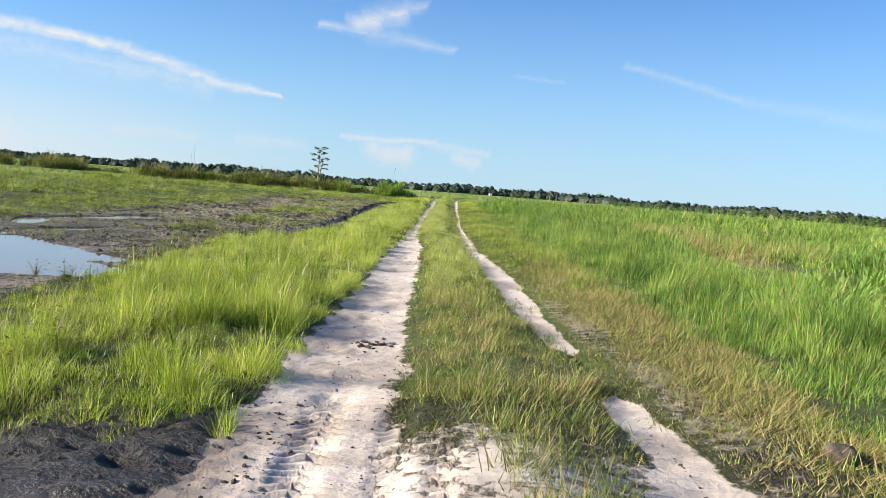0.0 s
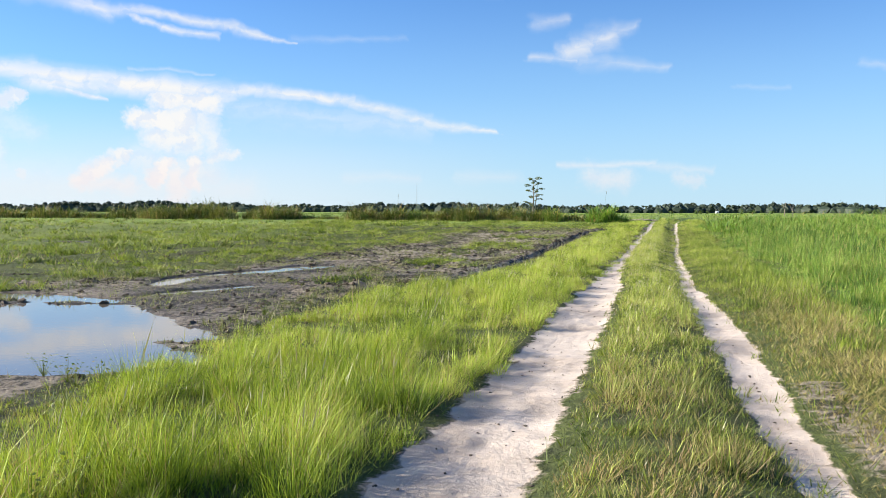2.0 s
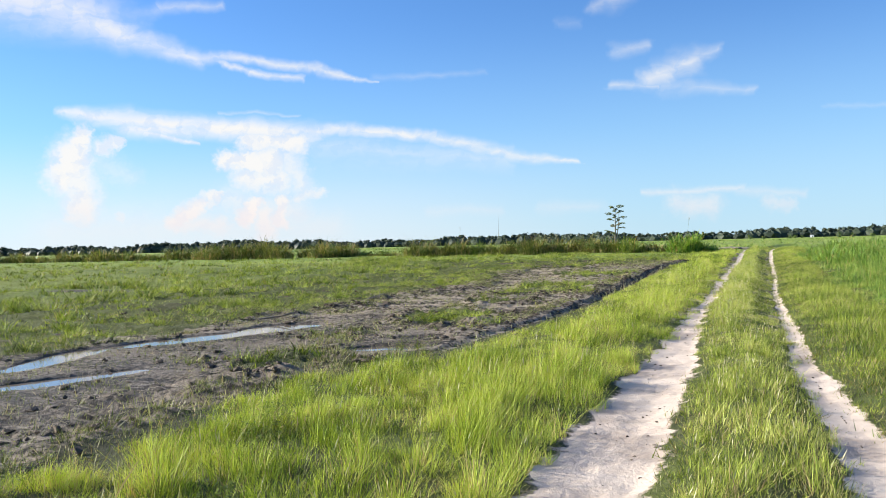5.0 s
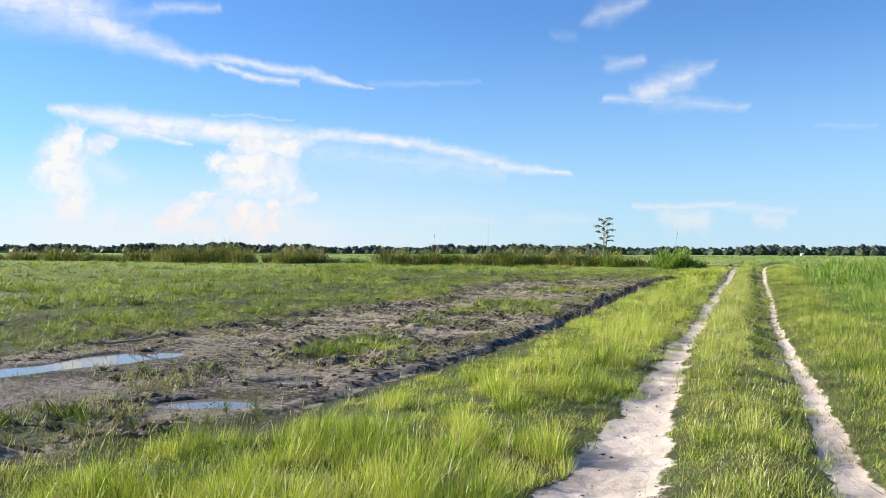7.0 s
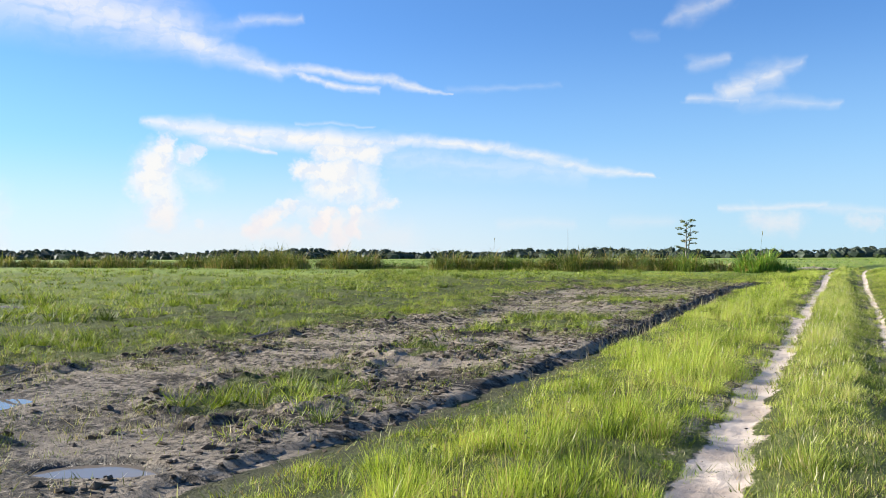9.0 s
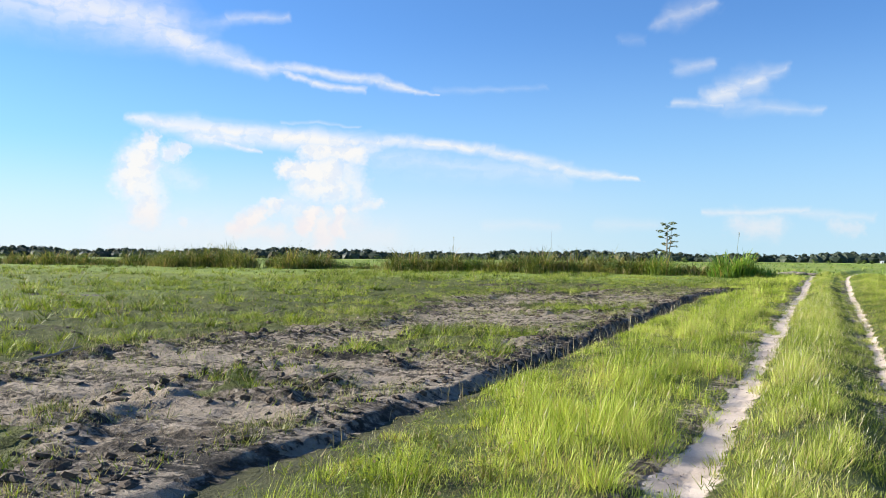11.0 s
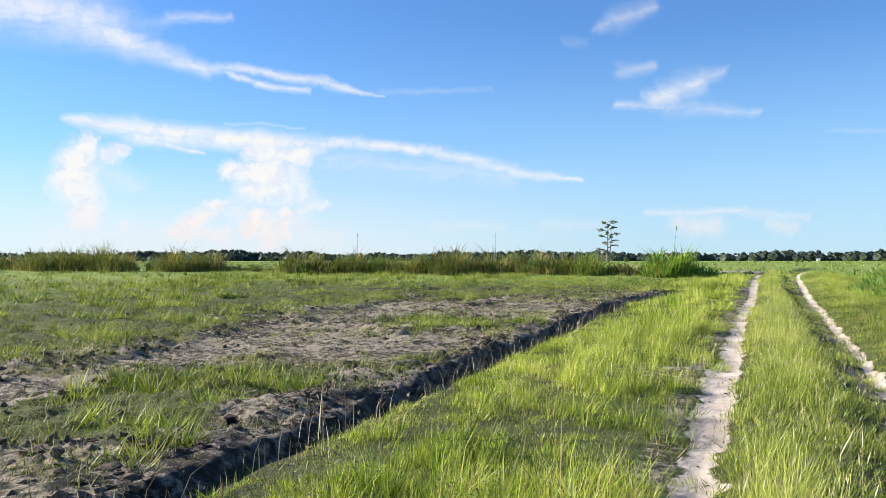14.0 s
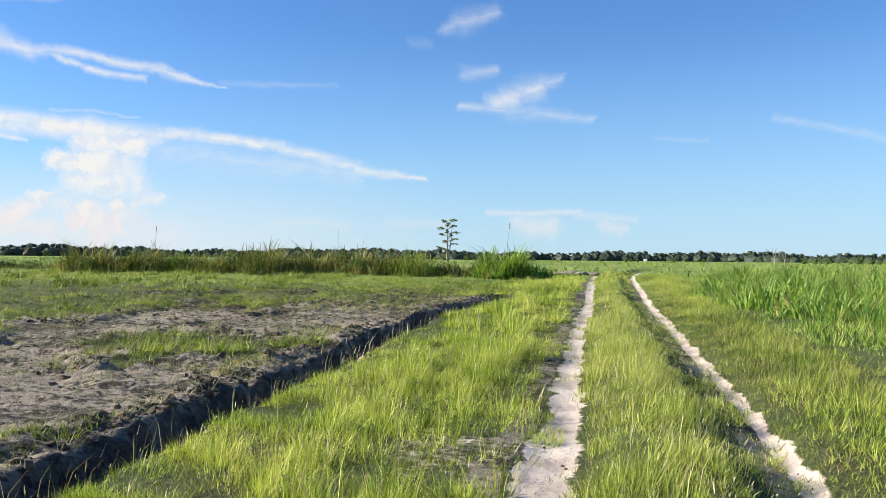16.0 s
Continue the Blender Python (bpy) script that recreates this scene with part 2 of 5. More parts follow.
def blade_material(name, stops, dry=(0.42, 0.33, 0.13), dry_share=0.1, patch=0.42, through_light=0.22):
    """Grass: the colour varies from blade to blade and in patches, and light shines through it."""
    m, t, out = material(name)
    pos = position(t)
    rnd = island(t)
    patchy = noise_tex(t, pos, 0.9, 3, 0.6)
    wide = noise_tex(t, pos, 0.22, 2, 0.5)
    tuft = noise_tex(t, pos, 5.5, 2, 0.5)
    v = mth(t, "ADD", mth(t, "MULTIPLY", rnd, 1 - patch), mth(t, "MULTIPLY", smooth(t, mth(t, "ADD", mth(t, "MULTIPLY", patchy, 0.4), mth(t, "ADD", mth(t, "MULTIPLY", tuft, 0.35), mth(t, "MULTIPLY", wide, 0.25))), 0.36, 0.64), patch))
    col = ramp(t, v, stops)
    frac = mth(t, "FRACT", mth(t, "MULTIPLY", rnd, 37.0))
    isdry = mth(t, "LESS_THAN", frac, mth(t, "MULTIPLY", smooth(t, patchy, 0.3, 0.7), dry_share * 2))
    col = mixc(t, isdry, col, dry)
    p = t.nodes.new("ShaderNodeBsdfPrincipled")
    p.inputs["Roughness"].default_value, p.inputs["Specular IOR Level"].default_value = 0.55, 0.25
    t.links.new(col, p.inputs["Base Color"])
    tr = t.nodes.new("ShaderNodeBsdfTranslucent")
    warm = mixc(t, 1.0, col, (1.15, 1.1, 0.6), "MULTIPLY")
    t.links.new(warm, tr.inputs[0])
    mx = t.nodes.new("ShaderNodeMixShader")
    mx.inputs[0].default_value = through_light
    t.links.new(p.outputs[0], mx.inputs[1])
    t.links.new(tr.outputs[0], mx.inputs[2])
    t.links.new(mx.outputs[0], out.inputs[0])
    return m


VERGE = blade_material("verge_grass", [(0.05, (0.03, 0.06, 0.008)), (0.28, (0.17, 0.25, 0.024)), (0.52, (0.40, 0.50, 0.054)), (0.88, (0.64, 0.67, 0.17))], dry=(0.46, 0.37, 0.16), dry_share=0.12, patch=0.52)
MIDDLE = blade_material("track_grass", [(0.05, (0.05, 0.08, 0.013)), (0.3, (0.19, 0.255, 0.032)), (0.58, (0.38, 0.45, 0.07)), (0.88, (0.58, 0.60, 0.19))], dry=(0.48, 0.40, 0.19), dry_share=0.12, patch=0.5)
TALL = blade_material("tall_grass", [(0.10, (0.022, 0.052, 0.010)), (0.38, (0.095, 0.185, 0.028)), (0.68, (0.25, 0.37, 0.052)), (0.95, (0.47, 0.55, 0.15))], dry_share=0.08, patch=0.52)
STRAW = blade_material("dry_grass", [(0.0, (0.15, 0.15, 0.045)), (0.4, (0.32, 0.28, 0.095)), (0.8, (0.50, 0.41, 0.17)), (1.0, (0.66, 0.57, 0.31))], dry=(0.22, 0.15, 0.075), dry_share=0.14, patch=0.4)
FIELD = blade_material("field_grass", [(0.08, (0.025, 0.042, 0.008)), (0.36, (0.11, 0.165, 0.020)), (0.66, (0.31, 0.39, 0.046)), (0.92, (0.52, 0.56, 0.12))], dry=(0.36, 0.30, 0.17), dry_share=0.10, patch=0.62)
REED = blade_material("reed_blades", [(0.0, (0.035, 0.055, 0.014)), (0.35, (0.12, 0.15, 0.04)), (0.7, (0.26, 0.27, 0.08)), (1.0, (0.46, 0.41, 0.17))], dry=(0.36, 0.27, 0.14), dry_share=0.16, patch=0.55, through_light=0.3)
CANE = blade_material("cane_blades", [(0.0, (0.06, 0.11, 0.02)), (0.5, (0.19, 0.27, 0.045)), (1.0, (0.38, 0.42, 0.11))], dry_share=0.12, through_light=0.35)


STUBBLE = blade_material("stubble", [(0.05, (0.035, 0.045, 0.015)), (0.35, (0.11, 0.135, 0.04)), (0.65, (0.25, 0.285, 0.09)), (0.95, (0.43, 0.43, 0.20))], dry=(0.42, 0.36, 0.23), dry_share=0.2, patch=0.5)
LITTER = blade_material("straw_litter", [(0.0, (0.16, 0.13, 0.08)), (0.5, (0.34, 0.29, 0.19)), (1.0, (0.52, 0.47, 0.34))], dry=(0.2, 0.15, 0.09), dry_share=0.2, through_light=0.2)


MAT = blade_material("low_growth", [(0.05, (0.035, 0.06, 0.011)), (0.4, (0.125, 0.175, 0.024)), (0.7, (0.25, 0.305, 0.045)), (0.95, (0.41, 0.43, 0.11))], dry=(0.28, 0.22, 0.11), dry_share=0.15, through_light=0.28, patch=0.5)
WORN = blade_material("worn_grass", [(0.05, (0.065, 0.085, 0.022)), (0.4, (0.16, 0.20, 0.04)), (0.7, (0.29, 0.31, 0.075)), (0.95, (0.45, 0.42, 0.16))], dry=(0.36, 0.27, 0.13), dry_share=0.3)
SEED = blade_material("seed_heads", [(0.0, (0.30, 0.29, 0.16)), (0.5, (0.45, 0.43, 0.26)), (1.0, (0.60, 0.57, 0.38))], dry=(0.4, 0.33, 0.2), dry_share=0.1)
CANE_DARK = blade_material("dark_cane_blades", [(0.0, (0.06, 0.13, 0.026)), (0.5, (0.19, 0.32, 0.055)), (1.0, (0.40, 0.50, 0.13))], dry_share=0.06, through_light=0.35)


def ground_material():
    m, t, out = material("soil")
    pos = position(t)

    def att(n):
        a = t.nodes.new("ShaderNodeAttribute")
        a.attribute_name = n
        return a.outputs["Fac"]
    sand_a, mud_a, damp_shade_a = att("sand"), att("mud"), att("damp_shade")
    n1, n2, n3 = noise_tex(t, vmth(t, "MULTIPLY", pos, (0.6, 1.2, 1.0)), 1.3, 5, 0.6), noise_tex(t, pos, 9.0, 6, 0.65), noise_tex(t, pos, 60.0, 4, 0.7)
    sand = ramp(t, mth(t, "ADD", mth(t, "MULTIPLY", n1, 0.6), mth(t, "MULTIPLY", n2, 0.4)), [(0.3, (0.37, 0.295, 0.235)), (0.48, (0.55, 0.455, 0.375)), (0.7, (0.65, 0.56, 0.475))])
    sand = mixc(t, mth(t, "MULTIPLY", smooth(t, n3, 0.55, 0.75), 0.18), sand, (0.28, 0.21, 0.16))
    mud = ramp(t, mth(t, "ADD", mth(t, "MULTIPLY", n1, 0.5), mth(t, "MULTIPLY", n2, 0.5)), [(0.40, (0.016, 0.013, 0.009)), (0.48, (0.060, 0.048, 0.034)), (0.55, (0.18, 0.147, 0.11)), (0.64, (0.42, 0.36, 0.29))])
    silt = noise_tex(t, vmth(t, "MULTIPLY", pos, (0.35, 0.8, 1.0)), 1.0, 4, 0.6)
    silty = mth(t, "MULTIPLY", smooth(t, mth(t, "MULTIPLY_ADD", mth(t, "SUBTRACT", n2, 0.5), 0.9, silt), 0.43, 0.57), mth(t, "MULTIPLY_ADD", damp_shade_a, -0.75, 0.85))
    mud = mixc(t, silty, mud, mixc(t, n2, (0.23, 0.185, 0.135), (0.52, 0.44, 0.345)))
    turf = ramp(t, mth(t, "ADD", mth(t, "MULTIPLY", n1, 0.4), mth(t, "MULTIPLY", n2, 0.6)), [(0.3, (0.026, 0.030, 0.010)), (0.5, (0.058, 0.062, 0.021)), (0.7, (0.115, 0.115, 0.045))])
    sward = ramp(t, mth(t, "ADD", mth(t, "MULTIPLY", n1, 0.4), mth(t, "MULTIPLY", n2, 0.6)), [(0.3, (0.08, 0.12, 0.025)), (0.5, (0.17, 0.24, 0.04)), (0.7, (0.28, 0.35, 0.07))])
    far = noise_tex(t, vmth(t, "MULTIPLY", pos, (0.02, 0.06, 0)), 1.0, 4, 0.6)
    sward = mixc(t, smooth(t, far, 0.4, 0.65), sward, mixc(t, n2, (0.17, 0.25, 0.035), (0.33, 0.38, 0.06)))
    turf = mixc(t, att("meadow"), turf, sward)
    edge = mth(t, "MULTIPLY_ADD", mth(t, "SUBTRACT", n2, 0.5), 0.9, mud_a)
    col = mixc(t, smooth(t, edge, 0.35, 0.62), turf, mud)
    edge2 = mth(t, "MULTIPLY_ADD", mth(t, "SUBTRACT", mth(t, "ADD", mth(t, "MULTIPLY", n2, 0.6), mth(t, "MULTIPLY", n1, 0.4)), 0.5), 1.7, sand_a)
    col = mixc(t, smooth(t, edge2, 0.38, 0.62), col, sand)
    # darker, glossier wet mud; in the ditch this colour also deepens its shade
    wet = mth(t, "MULTIPLY", damp_shade_a, mth(t, "MULTIPLY_ADD", smooth(t, n1, 0.3, 0.6), 0.5, 0.5))
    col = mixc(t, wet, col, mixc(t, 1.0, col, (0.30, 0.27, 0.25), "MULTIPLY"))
    rough = mth(t, "SUBTRACT", 0.95, mth(t, "MULTIPLY", wet, 0.6))
    n4 = noise_tex(t, pos, 22.0, 3, 0.6)
    h = mth(t, "ADD", mth(t, "MULTIPLY_ADD", n4, 0.6, n2), mth(t, "MULTIPLY", n3, 0.3))
    h = mth(t, "MULTIPLY", h, mth(t, "MULTIPLY_ADD", smooth(t, edge2, 0.38, 0.62), -0.88, 1.0))
    principled(t, out, col, rough, 0.35, bump(t, h, 1.0, 0.11))
    return m


SOIL = ground_material()


def water_material():
    m, t, out = material("puddle_water")
    pos = position(t)
    ripple = noise_tex(t, pos, 7.0, 2, 0.5)
    p = principled(t, out, (0.16, 0.135, 0.11), 0.04, 0.5, bump(t, ripple, 0.05, 0.01))
    p.inputs["IOR"].default_value = 1.33
    return m


WATER = water_material()


def plain(name, stops, scale=3.0, rough=0.85, relief=0.5):
    m, t, out = material(name)
    pos = position(t)
    a, b = noise_tex(t, pos, scale, 5, 0.6), noise_tex(t, pos, scale * 7, 4, 0.6)
    v = mth(t, "ADD", mth(t, "MULTIPLY", a, 0.6), mth(t, "MULTIPLY", b, 0.4))
    principled(t, out, ramp(t, v, stops), rough, 0.25, bump(t, b, relief, 0.02))
    return m


BARK = plain("bark", [(0.3, (0.16, 0.13, 0.10)), (0.6, (0.30, 0.26, 0.21)), (0.8, (0.40, 0.36, 0.30))], 2.0)
CLOD = plain("clod", [(0.3, (0.04, 0.03, 0.022)), (0.55, (0.105, 0.08, 0.058)), (0.75, (0.24, 0.195, 0.15))], 6.0)
STONE = plain("rubble", [(0.3, (0.13, 0.11, 0.085)), (0.6, (0.27, 0.235, 0.19)), (0.8, (0.42, 0.38, 0.32))], 4.0)
WALLPAINT = plain("shed_wall", [(0.3, (0.70, 0.70, 0.68)), (0.7, (0.80, 0.80, 0.79))], 0.5, 0.7, 0.1)
ROOFTIN = plain("shed_roof", [(0.3, (0.50, 0.52, 0.54)), (0.7, (0.66, 0.67, 0.68))], 0.5, 0.45, 0.1)
DARKWOOD = plain("dark_opening", [(0.3, (0.04, 0.035, 0.03)), (0.7, (0.09, 0.08, 0.07))], 1.0)
# woods green tinted bluish, so the haze of distance is in the colour
WOODS = blade_material("woods_leaves", [(0.0, (0.030, 0.046, 0.034)), (0.5, (0.048, 0.068, 0.044)), (1.0, (0.075, 0.098, 0.055))], dry=(0.09, 0.08, 0.03), dry_share=0.03, through_light=0.2)
SHRUB = blade_material("shrub_leaves", [(0.0, (0.05, 0.085, 0.02)), (0.5, (0.09, 0.14, 0.03)), (1.0, (0.15, 0.20, 0.04))], dry_share=0.03, through_light=0.3)
LEAF = blade_material("tree_leaves", [(0.0, (0.06, 0.085, 0.032)), (0.5, (0.13, 0.16, 0.06)), (1.0, (0.22, 0.24, 0.10))], dry=(0.22, 0.19, 0.09), dry_share=0.08, through_light=0.3)

# ---- lie of the land ----
rng = np.random.default_rng(7)
TABLE = rng.random((256, 256))


def vnoise(x, y, seed=0):
    x, y = np.asarray(x, float) + seed * 17.31, np.asarray(y, float) + seed * 9.77
    i, j = np.floor(x).astype(int), np.floor(y).astype(int)
    u, v = x - i, y - j
    u, v = u * u * (3 - 2 * u), v * v * (3 - 2 * v)
    a, b = TABLE[i % 256, j % 256], TABLE[(i + 1) % 256, j % 256]
    c, d = TABLE[i % 256, (j + 1) % 256], TABLE[(i + 1) % 256, (j + 1) % 256]
    return (a * (1 - u) + b * u) * (1 - v) + (c * (1 - u) + d * u) * v


def fbm(x, y, seed=0, octaves=4):
    s, a, tot = 0.0, 1.0, 0.0
    for k in range(octaves):
        s, tot = s + a * vnoise(x * 2 ** k, y * 2 ** k, seed + 3 * k), tot + a
        a *= 0.5
    return s / tot


def sstep(v, lo, hi):
    u = np.clip((v - lo) / (hi - lo), 0, 1)
    return u * u * (3 - 2 * u)


def table(y, rows):
    return np.interp(y, [r[0] for r in rows], [r[1] for r in rows])


def base(y):
    return table(y, [(-60, 0), (35, 0), (48, 0.07), (62, 0.27), (70, 0.5), (75, 0.62), (95, 0.75), (300, 0.85), (4000, 0.9)])


def bend(y):
    return np.where(y > 72, 0.0028 * (y - 72) ** 2, 0) * (y < 400)


def left_rut(y):
    c = table(y, [(-20, -0.7), (8, -0.73), (13, -0.78), (18, -0.86), (22, -0.88), (25, -0.95), (27, -1.01), (36, -1.0), (40, -1.07), (41.5, -1.11), (43, -1.04), (46, -1.09), (52, -1.07), (60, -0.96), (75, -0.95)]) + bend(y)
    w = table(y, [(-20, 0.55), (8, 0.53), (13, 0.44), (17, 0.42), (21, 0.42), (23.2, 0.30), (26, 0.22), (30, 0.14), (36, 0.11), (40, 0.13), (41.5, 0.19), (43, 0.16), (46, 0.11), (60, 0.11), (90, 0.10)])
    return c, w + 0.10 * (vnoise(y * 0.9, y * 0, 5) - 0.5) * np.minimum(w / 0.3, 1)


def right_rut(y):
    c = table(y, [(-20, 1.5), (4.8, 1.46), (6.5, 1.38), (8.5, 1.27), (10.5, 1.14), (14, 1.10), (18, 0.95), (22, 0.74), (25.7, 0.76), (28, 0.71), (36.8, 0.62), (40.7, 0.70), (43, 0.68), (46, 0.76), (60, 0.76), (75, 0.9)]) + bend(y)
    w = table(y, [(-20, 0.3), (4, 0.36), (5, 0.2), (6.2, 0.15), (6.7, -0.10), (8.0, -0.10), (8.4, 0.14), (11, 0.18), (17, 0.24), (21, 0.17), (24, 0.10), (30, 0.075), (37, 0.05), (41, 0.06), (45, 0.05), (50, 0.07), (60, 0.085), (90, 0.09)])
    return c, w + 0.06 * (vnoise(y * 1.1, y * 0, 8) - 0.5) * np.clip(w / 0.2, 0, 1)


def ditch(y):
    c = table(y, [(0, -4.5), (20, -4.35), (26, -4.0), (33, -3.98), (41, -4.22), (48, -4.38), (54, -4.55), (58, -4.35), (61, -3.85), (64, -3.6)]) + 0.18 * (fbm(y * 0.5, y * 0, 4) - 0.5) + 0.22 * (fbm(y * 2.2, y * 0, 6, 3) - 0.5)
    d = table(y, [(18, 0.0), (22, 0.045), (29, 0.07), (36, 0.10), (40, 0.17), (44, 0.28), (50, 0.36), (58, 0.36), (61, 0.24), (64, 0.0)])
    return c, d


POOLS = [  # x, y, half length, half width, heading in degrees, depth
    (-7.0, 13.2, 3.3, 1.35, 135, 0.13), (-9.9, 16.4, 1.8, 0.5, 170, 0.11), (-8.0, 18.1, 1.5, 0.36, 72, 0.12), (-9.7, 20.3, 1.3, 0.36, 107, 0.12), (-9.3, 22.9, 1.9, 0.46, 72, 0.13),
    (-8.8, 24.9, 1.1, 0.6, 80, 0.14), (-5.25, 22.15, 0.5, 0.34, 20, 0.15), (-5.1, 23.85, 0.5, 0.3, 20, 0.15), (-4.8, 12.9, 0.4, 0.24, 30, 0.11), (-4.95, 11.0, 0.5, 0.22, 10, 0.11),
    (-25.6, 38.0, 2.2, 0.9, 170, 0.16), (-26.0, 47.2, 2.0, 0.8, 175, 0.16), (-23.6, 47.8, 0.6, 0.35, 170, 0.14),
]


def pool_mask(x, y):
    best = np.zeros_like(x)
    for px, py, a, b, h, dp in POOLS:
        c, s = math.cos(radians(h)), math.sin(radians(h))
        u, v = (x - px) * c + (y - py) * s, -(x - px) * s + (y - py) * c
        r = np.hypot(u / a, v / b) + 0.7 * (fbm(x * 1.1, y * 1.1, 21, 3) - 0.5)
        best = np.maximum(best, (1 - sstep(r, 0.6, 1.25)) * dp)
    return best


def pool_shore(x, y):
    """Flat wet mud round the pools, 0 to 1."""
    best = np.zeros_like(x)
    for px, py, a, b, h, dp in POOLS:
        c, s = math.cos(radians(h)), math.sin(radians(h))
        u, v = (x - px) * c + (y - py) * s, -(x - px) * s + (y - py) * c
        best = np.maximum(best, 1 - sstep(np.hypot(u / (a + 0.6), v / (b + 0.6)), 0.8, 1.6))
    return best


def field_edge(y):
    return table(y, [(-20, -4.0), (8, -4.1), (12, -4.4), (19, -4.75), (23, -4.5)])


def spots(x, y, rows):
    """Soft round patches, 0 to 1: x, y, half lengths along x and y."""
    best = np.zeros_like(x)
    for px, py, a, b in rows:
        best = np.maximum(best, np.exp(-(((x - px) / a) ** 2 + ((y - py) / b) ** 2) ** 2))
    return best


def bareness(x, y):
    """A wheeled-over strip runs along the field beside the road, with bare and green patches between it and the ditch."""
    c = table(y, [(8, -6.2), (13, -7.0), (17, -8.2), (22, -8.2), (27, -8.6), (37, -8.6), (42, -8.6), (47, -9.5), (52, -10.1), (58, -11)])
    w = table(y, [(8, 2.0), (14, 2.3), (20, 2.1), (25, 2.4), (29, 1.6), (34, 1.1), (42, 1.0), (52, 1.0), (57, 0.4), (62, 0.05)])
    wob = fbm(x * 0.55, y * 0.32, 31, 4) - 0.5
    rut = np.exp(-(np.abs((x - c + 1.6 * wob) / w)) ** 3)
    bare = spots(x, y, [(-6.2, 53.2, 2.4, 3.0), (-5.9, 34.2, 1.6, 1.9), (-6.3, 43.6, 2.0, 2.1), (-5.2, 23.4, 1.2, 2.4), (-5.3, 30.5, 0.9, 2.0), (-14.5, 61.0, 4.0, 1.0), (-21, 59.0, 3.2, 0.8), (-4.9, 60.0, 1.2, 1.6)])
    green = spots(x, y, [(-7.2, 48.2, 2.6, 1.3), (-6.4, 38.2, 1.4, 2.2), (-6.2, 27.4, 1.2, 1.6), (-11.8, 36, 1.4, 9), (-11.5, 26, 1.3, 5)])
    wild = 0.34 * sstep(-x, 10.0, 13.0) + 0.34 * sstep(y, 55, 60)
    return 0.38 + 0.5 * np.maximum(rut, bare) - 0.5 * green - np.minimum(wild, 0.36) + 1.25 * (fbm(x * 0.9, y * 0.62, 33, 4) - 0.5)


def muddy(x, y):
    """How bare the ploughed field is, 0 to 1."""
    m = sstep(bareness(x, y), 0.50, 0.66)
    return m * (1 - sstep(y, 63, 69)) * sstep(-x, 4.2, 5.0) * (1 - sstep(-x, 45, 70))


def swath(x, y):
    """Where grass has closed over the ploughed field, 0 to 1."""
    return 1 - sstep(bareness(x, y), 0.20, 0.36)


